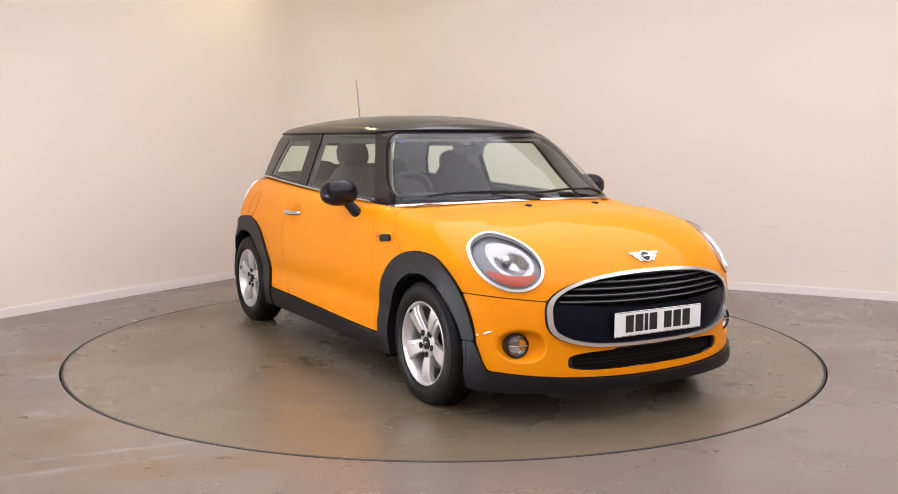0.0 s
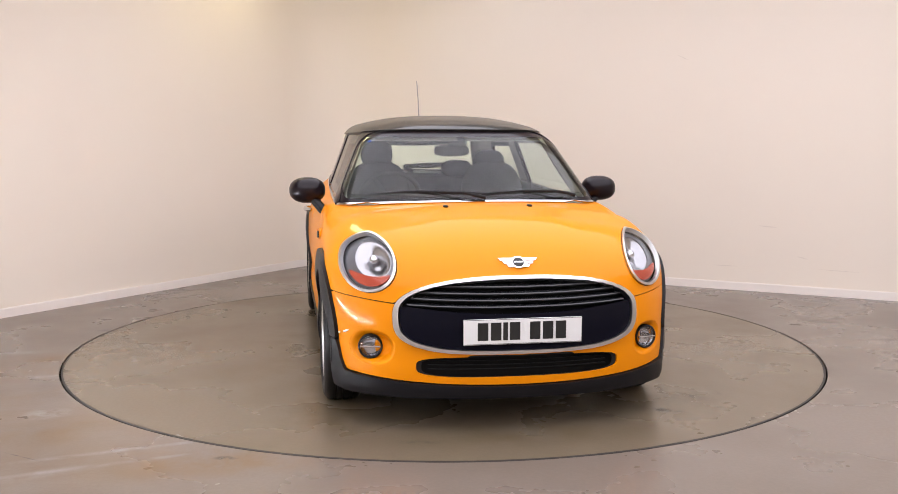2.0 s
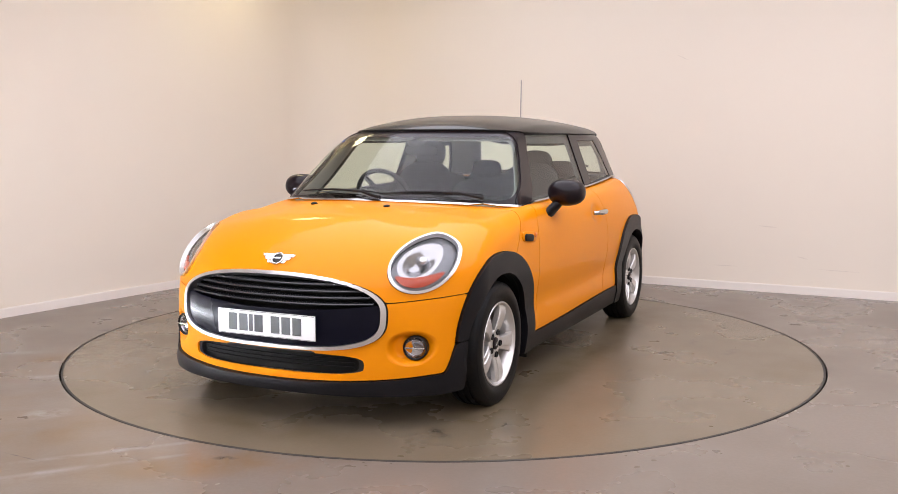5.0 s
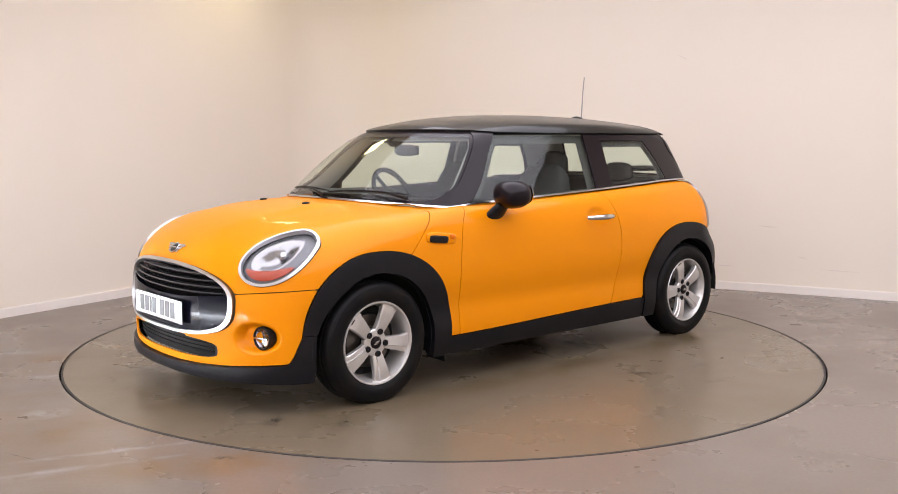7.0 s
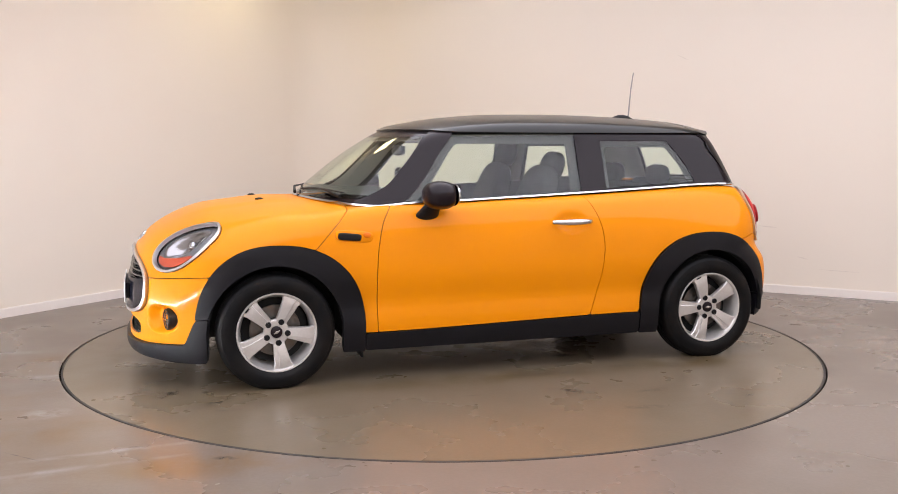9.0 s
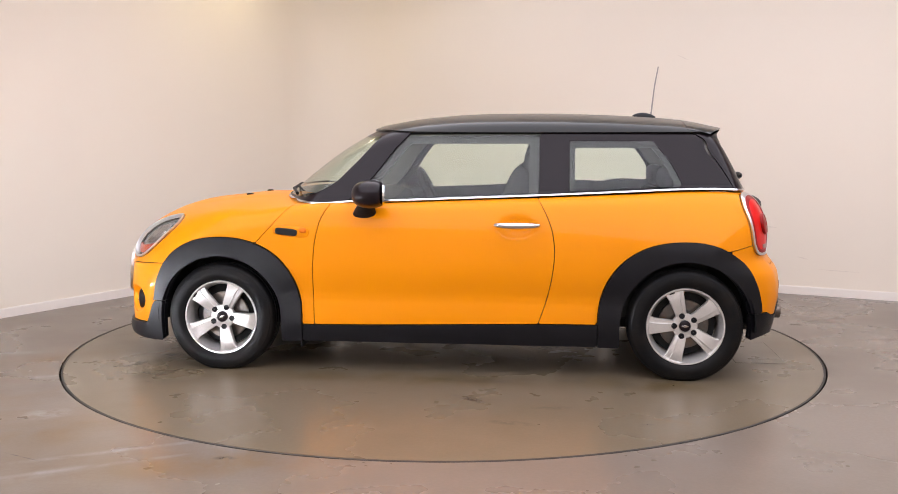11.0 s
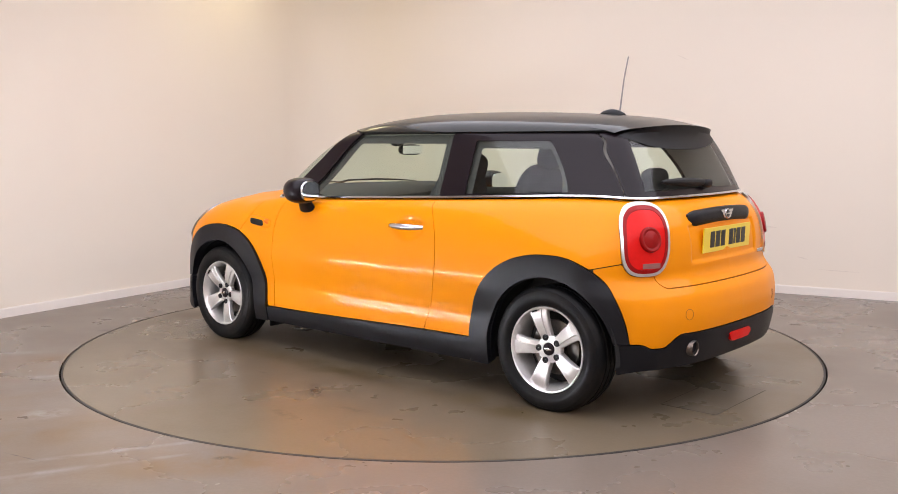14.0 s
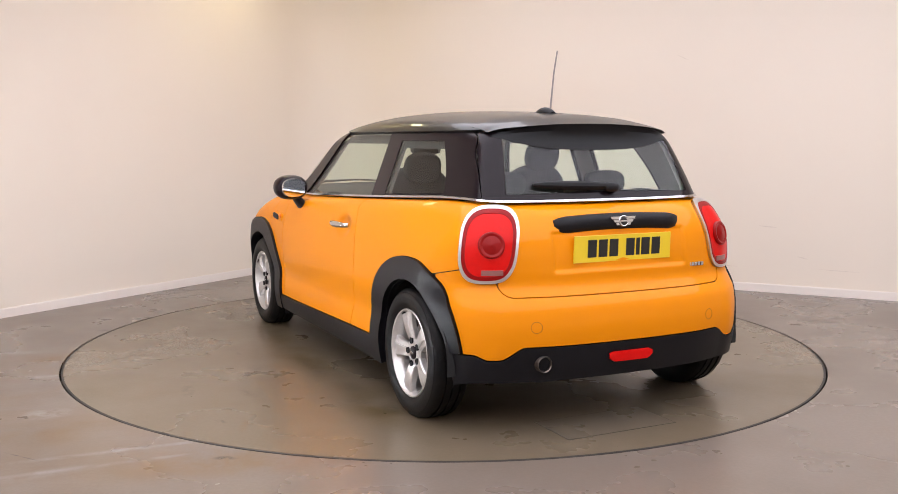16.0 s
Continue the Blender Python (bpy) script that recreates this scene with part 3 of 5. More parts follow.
def clip(v, t, f):
    """Keeps the part of a triangle mesh where f >= 0; cuts the triangles that the border crosses."""
    pos = f[t] >= 0
    n = pos.sum(1)
    whole = t[n == 3]
    newv, lut = [], []
    out = [whole]
    one, two = t[n == 1], t[n == 2]

    def rot(tt, want):
        k = np.argmax((f[tt] >= 0) == want, axis=1)
        return np.stack([tt[np.arange(len(tt)), (k + j) % 3] for j in range(3)], 1)
    one, two = rot(one, True), rot(two, False)
    edges = np.concatenate([one[:, [0, 1]], one[:, [0, 2]], two[:, [0, 1]], two[:, [0, 2]]])
    if len(edges):
        key = np.sort(edges, axis=1)
        uq, inv = np.unique(key, axis=0, return_inverse=True)
        inv = inv.ravel() + len(v)
        fa, fb = f[uq[:, 0]], f[uq[:, 1]]
        w = (fa / (fa - fb))[:, None]
        v2 = np.concatenate([v, v[uq[:, 0]] * (1 - w) + v[uq[:, 1]] * w])
        a, b = len(one), len(two)
        out.append(np.stack([one[:, 0], inv[:a], inv[a:2 * a]], 1))
        e1, e2 = inv[2 * a:2 * a + b], inv[2 * a + b:]
        out.append(np.stack([e1, two[:, 1], two[:, 2]], 1))
        out.append(np.stack([e1, two[:, 2], e2], 1))
    else:
        v2 = v
    t2 = np.concatenate(out)
    used, inv = np.unique(t2, return_inverse=True)
    return v2[used], inv.reshape(-1, 3)


def panel(name, fun, v, t, f, mat, parent, label="", lift=0.0, rim=0.010, shadow=True, flare=None, auto=False, then=None):
    """The part of the skin where f >= 0, lifted off the form, with a turned-in rim of the given depth."""
    v, t = clip(v, t, f)
    if then is not None and len(t):
        v, t = clip(v, t, then(v))
    if len(t) < 2:
        return None
    n = grad(fun, v)
    p = v + n * (lift if flare is None else flare(v)[:, None])
    verts, normals, faces = [p], [n], [t]
    if rim:
        e = np.concatenate([t[:, [0, 1]], t[:, [1, 2]], t[:, [2, 0]]])
        key = np.sort(e, axis=1)
        uq, first, cnt = np.unique(key, axis=0, return_index=True, return_counts=True)
        be = e[first[cnt == 1]]
        ids = np.unique(be)
        m = np.zeros(len(v), int)
        m[ids] = np.arange(len(ids))
        k = len(ids)
        base = len(v)
        # a small rounded shoulder, then the wall of the rim
        verts += [p[ids], p[ids] - n[ids] * rim]
        tang = np.zeros((len(v), 3))
        dvec = p[be[:, 1]] - p[be[:, 0]]
        np.add.at(tang, be[:, 0], dvec)
        np.add.at(tang, be[:, 1], dvec)
        side = np.cross(tang, n)[ids]
        side /= np.maximum(np.linalg.norm(side, axis=1), 1e-9)[:, None]
        normals += [side, side]
        i, j = m[be[:, 0]], m[be[:, 1]]
        q = [base + i, base + i + k, base + j + k, base + j]
        faces += [np.stack([q[0], q[1], q[2]], 1), np.stack([q[0], q[2], q[3]], 1)]
    me = mesh_from(name, np.concatenate(verts), np.concatenate(faces), mat, True, None if auto else np.concatenate(normals))
    ob = new(name, me)
    ob.parent = parent
    ob.visible_shadow = shadow
    return tagged(ob, label)


def hull(x, zz):
    """Half width of the lower body at a place."""
    lo, hi = 0.2, 0.95
    for _ in range(40):
        m = (lo + hi) / 2
        if float(body_f(np.array([x]), np.array([m]), np.array([zz]))[0]) < 0:
            lo = m
        else:
            hi = m
    return lo


def nose_at(yy, zz, back=False):
    """How far the body reaches forward, or backward, at a place."""
    lo, hi = 1.0, 2.2
    for _ in range(40):
        m = (lo + hi) / 2
        q = -m if back else m
        if float(body_f(np.array([q]), np.array([yy]), np.array([zz]))[0]) < 0:
            lo = m
        else:
            hi = m
    return -lo if back else lo


def roof_at(fun, x, yy):
    lo, hi = 0.6, 1.6
    for _ in range(40):
        m = (lo + hi) / 2
        if float(fun(np.array([x]), np.array([yy]), np.array([m]))[0]) < 0:
            lo = m
        else:
            hi = m
    return lo


def build_car():
    car = new("car")
    tagged(car, "orange three-door hatchback car with a black roof, on a turntable", "car")
    V, T = skin(body_f, (-1.86, -0.86, -0.03), (2.0, 0.86, 1.02), -1.15, 1.25, 0.52, 0.0135)
    x, y, z = V.T
    a = np.abs(y)

    # wheel openings and the black cladding round them
    def wheel_fields(cx):
        dx, dz = np.abs(x - cx), np.maximum(z - HUB_Z, 0)
        reach = np.where((x - cx) * cx > 0, 0.396, 0.455)
        inner = 0.338 - np.hypot(dx, dz)
        outer = 0.437 * (1 - ((dx / reach) ** 2.3 + (dz / 0.440) ** 2.3) ** (1 / 2.3))
        return np.minimum(inner, a - 0.4), np.minimum(outer, a - 0.45)
    hole_f, arch_f = wheel_fields(AX_F)
    hole_r, arch_r = wheel_fields(AX_R)
    deck = np.minimum(-0.035 - cabin_f(x, y, belt_z(x) + 0.02), z - 0.86)
    bottom = 0.150 + 0.009 * step(1.60, 1.85, x) + 0.02 * step(1.5, 1.2, x) * step(-1.4, -0.8, x) + 0.085 * step(-1.35, -1.7, x) - z
    holes = [hole_f, hole_r, deck, bottom]

    def oval(cy, cz, hw, ht, n1, n2=None, hb=None):
        """Inside an oval in the front view; the lower half may have its own height and squareness."""
        up = z > cz
        n = np.where(up, n1, n2 or n1)
        h = np.where(up, ht, hb or ht)
        return np.minimum(hw, ht) * (1 - ((np.abs(a - cy) / hw) ** n + (np.abs(z - cz) / h) ** n) ** (1 / n))
    front = x - 1.3
    rear = -1.25 - x
    grille_out = np.minimum(oval(0, 0.508, 0.542, 0.164, 2.5, 3.4, 0.163), front)
    grille_in = np.minimum(oval(0, 0.508, 0.520, 0.149, 2.6, 3.4, 0.147), front)
    low_grille = np.minimum(oval(0, 0.287, 0.432, 0.044, 4.2), front)
    fog = np.minimum(oval(0.630, 0.360, 0.090, 0.076, 2.2), front)
    ln = np.array([0.80, 0.40, 0.447])
    lc = np.array([1.665, 0.638, 0.717])

    def lamp(s, p=None, du=0.0, dv=0.0):
        """Inside the round headlight, scaled by s and shifted outwards and upwards."""
        q = V if p is None else p
        u, v = np.abs(q[:, 1]) - lc[1] - du, q[:, 2] - lc[2] - dv
        return -smax(-s * 0.118 * (1 - np.sqrt(((u + 0.04 * v) / (0.117 * s)) ** 2 + (v / (0.120 * s)) ** 2)), 1.485 + 0.08 * (1 - s) - q[:, 0], 0.05)
    lamp_out, lamp_in = lamp(1.0), lamp(0.918, None, 0.0, 0.002)
    tl = lambda d, p=V: np.minimum((0.135 - d) * (1 - ((np.abs(np.abs(p[:, 1]) - 0.618 + 0.10 * (p[:, 2] - 0.81) + 0.6 * (p[:, 0] + 1.625) + 0.008) / (0.143 - d)) ** 3 + (np.abs(p[:, 2] - 0.812) / (0.158 - d)) ** 3) ** (1 / 3)), -1.25 - p[:, 0])
    tail_out, tail_in = tl(0.0), tl(0.0135)

    lip_z = 0.207 + 0.035 * (a / 0.75) ** 2 + 0.125 * step(1.70, 1.63, x)
    lip = np.minimum(lip_z - z, x - 1.3)
    val_z = 0.389 - 0.054 * step(0.51, 0.62, a) + 0.022 * step(0.66, 0.715, a)
    valance = np.minimum(val_z - z, -1.35 - x)
    sill = np.minimum(np.minimum(0.262 + 0.028 * step(0.8, -0.8, x) - z, 1.2 - x), x + 1.2)
    f_bump = np.minimum((0.553 + 0.027 * np.clip((a - 0.49) / 0.30, -0.3, 1.1)) - z, x - 1.3)
    hatch = np.minimum(-1.30 - x, 0.600 - a)
    hatch = np.minimum(hatch, 0.06 * (1 - np.hypot(np.maximum(a - 0.54, 0) / 0.06, np.maximum(0.655 - z, 0) / 0.06)))
    r_bump = np.minimum(np.maximum(0.594 - z, np.minimum(-hatch, 0.690 - 0.23 * (x + 1.5) - z)), -1.2 - x)
    bonnet = np.minimum(x - (0.839 + (0.928 - z) * 0.912), x - 0.70)
    door_f = curve((0.15, 0.728), (0.26, 0.726), (0.45, 0.730), (0.60, 0.728), (0.74, 0.713), (0.85, 0.682), (0.925, 0.636), (1.0, 0.59))(z)
    door_r = curve((0.15, -0.45), (0.286, -0.482), (0.40, -0.520), (0.54, -0.552), (0.70, -0.563), (0.80, -0.545), (0.86, -0.522), (0.96, -0.468), (1.05, -0.43))(z)
    wing = x - door_f
    door = np.minimum(door_f - x, x - door_r)

    def rest(own, above, gap=0.0022):
        f = own - gap
        for q in holes + above:
            f = np.minimum(f, -q - gap)
        return f
    left, right = y - 0.02, -y - 0.02
    cuts = [grille_out, low_grille, fog, lamp_out, tail_out]
    black = [lip, valance, sill, arch_f, arch_r]

    def add(name, own, above, mat, label="", lift=0.0, rim=0.010, gap=0.0022, **kw):
        return panel(name, body_f, V, T, rest(own, above, gap), mat, car, label, lift, rim, **kw)
    add("bonnet", bonnet, cuts + black + [f_bump], PAINT, "glossy orange bonnet with round shoulders")
    add("front_bumper", f_bump, cuts + black, PAINT, "glossy orange front bumper")
    add("rear_bumper", r_bump, cuts + black, PAINT, "glossy orange rear bumper")
    add("tailgate", hatch, cuts + black + [r_bump], PAINT, "glossy orange tailgate")
    for sgn, sd in ((1, left), (-1, right)):
        add("front_wing", np.minimum(wing, sd), cuts + black + [bonnet, f_bump], PAINT)
        add("door", np.minimum(door, sd), cuts + black, PAINT, "glossy orange side door")
        add("quarter_panel", np.minimum(np.minimum(door_r - x, sd), 0.5), cuts + black + [r_bump, hatch], PAINT)
        add("sill_cladding", np.minimum(sill, sd), [arch_f, arch_r], CLADDING, "matt black plastic sill cladding", 0.010, 0.03)
        add("wheel_arch_cladding", np.minimum(arch_f, sd), [lip], CLADDING, "matt black plastic arch cladding", 0.016, 0.06)
        add("wheel_arch_cladding", np.minimum(arch_r, sd), [valance], CLADDING, "matt black plastic arch cladding", 0.016, 0.06)
        add("headlight_ring", np.minimum(lamp_out, sd), [], SATIN, "bright chrome headlight ring", 0.010, 0.02, 0.0, then=lambda v: -lamp(0.918, v, 0.0, 0.002))
        add("indicator", np.minimum(np.minimum(lamp(0.82, None, 0.0, 0.004), 0.668 - z + 2.2 * (a - 0.625) ** 2), sd), [], LAMP_RED, "red-amber indicator strip", -0.010, 0.012, 0.0)
        add("headlight_lens", np.minimum(lamp_in, sd), [], LENS, "clear headlight glass", 0.006, 0, 0.0, shadow=False)
        add("tail_light_ring", np.minimum(tail_out, sd), [], SATIN, "bright chrome tail light ring", 0.012, 0.02, 0.0, then=lambda v: -tl(0.0135, v))
        add("tail_light_edge", np.minimum(tail_in, sd), [], RED_DARK, "dark red edge of the tail light", 0.010, 0.012, 0.0, then=lambda v: -tl(0.030, v))
        add("tail_light", np.minimum(tl(0.030), sd), [], RED, "glossy red tail light", 0.008, 0.012, 0.0)
    add("front_lip", lip, [], CLADDING, "matt black plastic front lip", 0.014, 0.05, flare=lambda v: 0.014 + 0.010 * step(0.24, 0.17, v[:, 2]) * step(1.60, 1.75, v[:, 0]))
    add("rear_valance", valance, [], CLADDING, "matt black plastic rear valance", 0.006, 0.04)
    add("grille_surround", grille_out, [grille_in], SATIN, "bright chrome grille surround", 0.016, 0.04, 0.0)
    bar = 0.517 + 0.03 * (a / 0.48) ** 2 - z
    add("grille_bar", np.minimum(grille_in, bar), [], GRILLE, "gloss black lower grille panel", 0.004, 0.03, 0.001)
    add("grille_back", np.minimum(grille_in, -bar) + 0.012, [], MESH_DARK, "", -0.045, 0, 0.0)
    add("lower_grille", low_grille + 0.006, [], MESH_DARK, "black mesh in the lower air intake", -0.03, 0, 0.0)
    # a dark shell close behind the skin, so that the joints read black
    inner = -np.maximum.reduce([hole_f - 0.0, hole_r, deck, bottom, grille_in, low_grille, fog, lamp_in])
    panel("inner_shell", body_f, V, T, inner, DARK, car, "", -0.011, 0)

    # grille slats: four curved black blades with bright edges
    for zz, hw in ((0.634, 0.36), (0.605, 0.435), (0.577, 0.47), (0.549, 0.487)):
        bm = bmesh.new()
        rows = []
        for i in range(41):
            yy = hw * (i / 20 - 1)
            xx = float(nose_x(zz) - nose_k(abs(yy)))
            drop = 0.010 * (abs(yy) / 0.5) ** 2
            ring = [(xx - 0.040, zz + 0.004), (xx - 0.004, zz - 0.001), (xx - 0.001, zz - 0.005), (xx - 0.005, zz - 0.010), (xx - 0.040, zz - 0.006)]
            rows.append([bm.verts.new((p, yy, q + drop)) for p, q in ring])
        for r0, r1 in zip(rows, rows[1:]):
            for k in range(5):
                bm.faces.new((r0[k], r0[(k + 1) % 5], r1[(k + 1) % 5], r1[k]))
        bm.faces.new(rows[0])
        bm.faces.new(rows[-1][::-1])
        part("grille_slat", bm, SLAT, car, "gloss black grille slat")
    # ribs in the lower intake
    for zz in (0.272, 0.290, 0.308):
        bm = bmesh.new()
        tube(bm, [(float(nose_x(zz) - nose_k(abs(yy))) - 0.027, yy, zz) for yy in np.linspace(-0.40, 0.40, 25)], 0.004, 6)
        part("intake_rib", bm, MESH_DARK, car)

    # headlight bowls, amber strips, fog lamps
    for s in (1, -1):
        sd = left if s > 0 else right
        bowl = lamp(0.66, None, -0.014, 0.022)
        panel("headlight_bezel", body_f, V, T, np.minimum(np.minimum(lamp_in + 0.004, -bowl), sd), LAMP_DARK, car, "grey headlight bezel", -0.022, 0.02)
        sink = lambda v: -0.024 - 0.050 * step(0.0, 0.065, lamp(0.66, v, -0.014, 0.022))
        panel("headlight_reflector", body_f, V, T, np.minimum(bowl + 0.002, sd), REFLECTOR, car, "bright faceted reflector", flare=sink, rim=0, auto=True)
        n0 = Vector((ln[0], ln[1] * s, ln[2]))
        m = n0.to_track_quat("Z", "Y").to_matrix().to_4x4()
        bm = bmesh.new()
        blob(bm, Vector((lc[0] + 0.012, (lc[1] - 0.014) * s, lc[2] + 0.026)) - n0 * 0.045, (0.022, 0.022, 0.014), 2, m, 20, 10)
        part("headlight_bulb", bm, CHROME, car)
        # fog lamp in its hollow
        fx = nose_at(0.63, 0.357) - 0.004
        nf = Vector(grad(body_f, np.array([[fx, 0.630 * s, 0.357]]))[0])
        mf = Vector((0.95, 0.22 * s, 0.0)).to_track_quat("Z", "Y").to_matrix().to_4x4()
        cf = Vector((fx, 0.630 * s, 0.357))
        sink = lambda v: -0.046 * step(0.0, 0.032, np.minimum(0.090, 0.076) * (1 - ((np.abs(np.abs(v[:, 1]) - 0.630) / 0.090) ** 2.2 + (np.abs(v[:, 2] - 0.360) / 0.076) ** 2.2) ** (1 / 2.2))) - 0.001
        panel("fog_light_hollow", body_f, V, T, np.minimum(fog + 0.006, left if s > 0 else right), PAINT, car, "orange hollow round the fog light", flare=sink, rim=0, auto=True)
        cl = cf + Vector((-0.038, 0.004 * s, 0))
        bm = bmesh.new()
        lathe(bm, [(0.0545, -0.03), (0.0545, 0.012), (0.0499, 0.016), (0.0464, 0.012), (0.0464, 0.0)], 40, "z")
        bm.transform(Matrix.Translation(cl) @ mf)
        fg = part("fog_light", bm, RUBBER_TRIM, car, "round chrome fog light")
        bm = bmesh.new()
        lathe(bm, [(0.0464, 0.004), (0.0348, -0.008), (0.0005, -0.014)], 32, "z")
        bm.transform(Matrix.Translation(cl) @ mf)
        part("fog_reflector", bm, REFLECTOR, fg)
        bm = bmesh.new()
        lathe(bm, [(0.0464, 0.01), (0.0325, 0.017), (0.0005, 0.02)], 32, "z")
        bm.transform(Matrix.Translation(cl) @ mf)
        part("fog_lens", bm, LENS, fg).visible_shadow = False
        bm = bmesh.new()
        box(bm, -0.044, 0.044, -0.003, 0.004, 0.011, 0.022, 0.001)
        bm.transform(Matrix.Translation(cl) @ mf)
        part("fog_bar", bm, CHROME, fg)
    return car, V, T


car, BODY_V, BODY_T = build_car()


def build_cabin():
    V, T = skin(cabin_f, (-1.68, -0.73, 0.90), (1.06, 0.73, 1.43), -0.95, 0.25, 1.02, 0.0135)
    x, y, z = V.T
    a = np.abs(y)
    base = z - belt_z(x)
    low = lambda q: 0.018 * step(0.52, 0.74, q)
    strip = 0.009 - 0.95 * low(x) - base
    roof = z - (1.292 + 0.012 * step(0.2, 0.5, x))
    ws_x = curve((0.90, 0.80), (0.94, 0.770), (0.964, 0.740), (1.005, 0.662), (1.10, 0.557), (1.23, 0.440), (1.27, 0.405), (1.36, 0.32))(z)
    ws = x - ws_x + 0.022
    ws_e, ws_b, ws_t = x - ws_x, z - 0.944, 1.274 - z
    ws_in = np.minimum(-smax(-ws_e, -ws_b, 0.05), ws_t)
    # side panes, by their corners along and up the side
    pillar_f = curve((0.90, 0.60), (0.95, 0.530), (1.01, 0.466), (1.10, 0.392), (1.20, 0.318), (1.285, 0.240), (1.4, 0.14))(z)
    dg = np.minimum(np.minimum(pillar_f - x, x + 0.476), np.minimum(1.33 - z, base + 0.2))
    dg = np.minimum(dg, a - 0.4)
    end = curve((0.9, -1.30), (1.0, -1.245), (1.12, -1.185), (1.25, -1.085), (1.35, -1.0))(z)
    qg = np.minimum(np.minimum(-0.640 - x, x - end), np.minimum(1.252 - z, base - 0.022))
    qg = np.minimum(qg, a - 0.4)
    rg_y = 0.500 - (z - 1.0) * 0.20
    rg = np.minimum(np.minimum(rg_y - a, -1.3 - x), np.minimum(z - 1.030 + 0.02 * a, 1.272 - z))
    hatch = np.minimum(curve((0.95, 0.592), (1.02, 0.582), (1.11, 0.564), (1.22, 0.536), (1.30, 0.502), (1.36, 0.47))(z) - a, -1.25 - x)
    door_line = x + 0.478
    ap = np.minimum(x - 0.1, 0.5)

    def rest(own, above, gap=0.0):
        f = np.minimum(own - gap, base + 0.012 + low(x))
        for q in above:
            f = np.minimum(f, -q - gap)
        return f

    def add(name, own, above, mat, label="", lift=0.0, rim=0.008, gap=0.0, **kw):
        return panel(name, cabin_f, V, T, rest(own, above, gap), mat, car, label, lift, rim, **kw)
    add("roof", np.minimum(roof, 0.5), [], ROOF_PAINT, "glossy black roof", 0.014, 0.022)
    add("headliner", np.minimum(roof, 0.5), [], TRIM_LIGHT, "pale grey roof lining", -0.020, 0)
    top = [roof, strip]
    add("windscreen", ws_in, top, GLASS, "clear raked windscreen", 0.001, 0, shadow=False)
    add("windscreen_border", ws, top + [ws_in], BLACK_GLOSS, "black band round the windscreen", 0.0, 0.004)
    add("rear_window", rg, top, GLASS, "clear rear window", 0.001, 0, shadow=False)
    add("rear_window_frame", hatch, top + [rg], BLACK_GLOSS, "gloss black frame of the rear window", 0.001, 0.008, 0.0015)
    panel("chrome_strip", cabin_f, V, T, base + low(x), CHROME, car, "bright chrome waistline strip", 0.007, 0.010, then=lambda v: 0.009 - 0.95 * low(v[:, 0]) - v[:, 2] + belt_z(v[:, 0]))
    for s in (1, -1):
        sd = s * y - 0.02
        add("door_glass", np.minimum(dg, sd), top, GLASS, "clear door glass", -0.004, 0, shadow=False)
        add("quarter_glass", np.minimum(qg, sd), top, GLASS, "clear rear quarter glass", -0.001, 0, shadow=False)
        door_frame = np.minimum(np.minimum(pillar_f - x, x + 0.476), 1.296 - z)
        rear_frame = np.minimum(np.minimum(-0.640 - x, x - end), 1.252 - z)
        for nm, fr, wd in (("door_frame_trim", door_frame, 0.052), ("quarter_frame_trim", rear_frame, 0.030)):
            panel(nm, cabin_f, V, T, np.minimum(np.minimum(np.minimum(fr + 0.02, wd - fr), base - 0.005), np.minimum(sd, a - 0.4)), TRIM_DARK, car, "grey inner trim round the side window", -0.022, 0)
        add("windscreen_pillar", np.minimum(np.minimum(ap, sd), 0.5), top + [ws, dg], BLACK_GLOSS, "gloss black windscreen pillar", 0.006, 0.012)
        add("rear_pillar", np.minimum(np.minimum(-door_line, sd), 0.5), top + [qg, hatch], BLACK_GLOSS, "gloss black rear side panel", 0.001, 0.008, 0.0015)
        add("pillar_trim", np.minimum(np.minimum(ap, sd), 0.5), top + [ws_in, dg], TRIM_LIGHT, "pale inner pillar trim", -0.028, 0)
        add("pillar_trim", np.minimum(np.minimum(-door_line + 0.06, sd), 0.5), top + [qg, rg, dg], TRIM_LIGHT, "pale inner pillar trim", -0.028, 0)
    # tailgate spoiler
    bm = bmesh.new()
    nx, ny = 14, 40
    grid = {}
    for i in range(nx + 1):
        for j in range(ny + 1):
            v = j / ny * 2 - 1
            u = i / nx
            yy = v * (0.508 - 0.012 * u)
            xe = -1.497 + 0.10 * abs(v) ** 3.5
            xx = -1.27 + (xe + 1.27) * u
            zt = roof_at(cabin_f, max(xx, -1.38), yy * 0.99) + 0.0155 - max(0, -1.38 - xx) * 0.22
            th = (0.034 * (1 - u) ** 0.6 + 0.010) * (1 - 0.75 * abs(v) ** 6)
            grid[i, j, 0] = bm.verts.new((xx, yy, zt))
            grid[i, j, 1] = bm.verts.new((xx + 0.012 * u, yy * 0.985, zt - th))
    for i in range(nx):
        for j in range(ny):
            for k in (0, 1):
                bm.faces.new((grid[i, j, k], grid[i + 1, j, k], grid[i + 1, j + 1, k], grid[i, j + 1, k]))
    for i in range(nx):
        for j in (0, ny):
            bm.faces.new((grid[i, j, 0], grid[i + 1, j, 0], grid[i + 1, j, 1], grid[i, j, 1]))
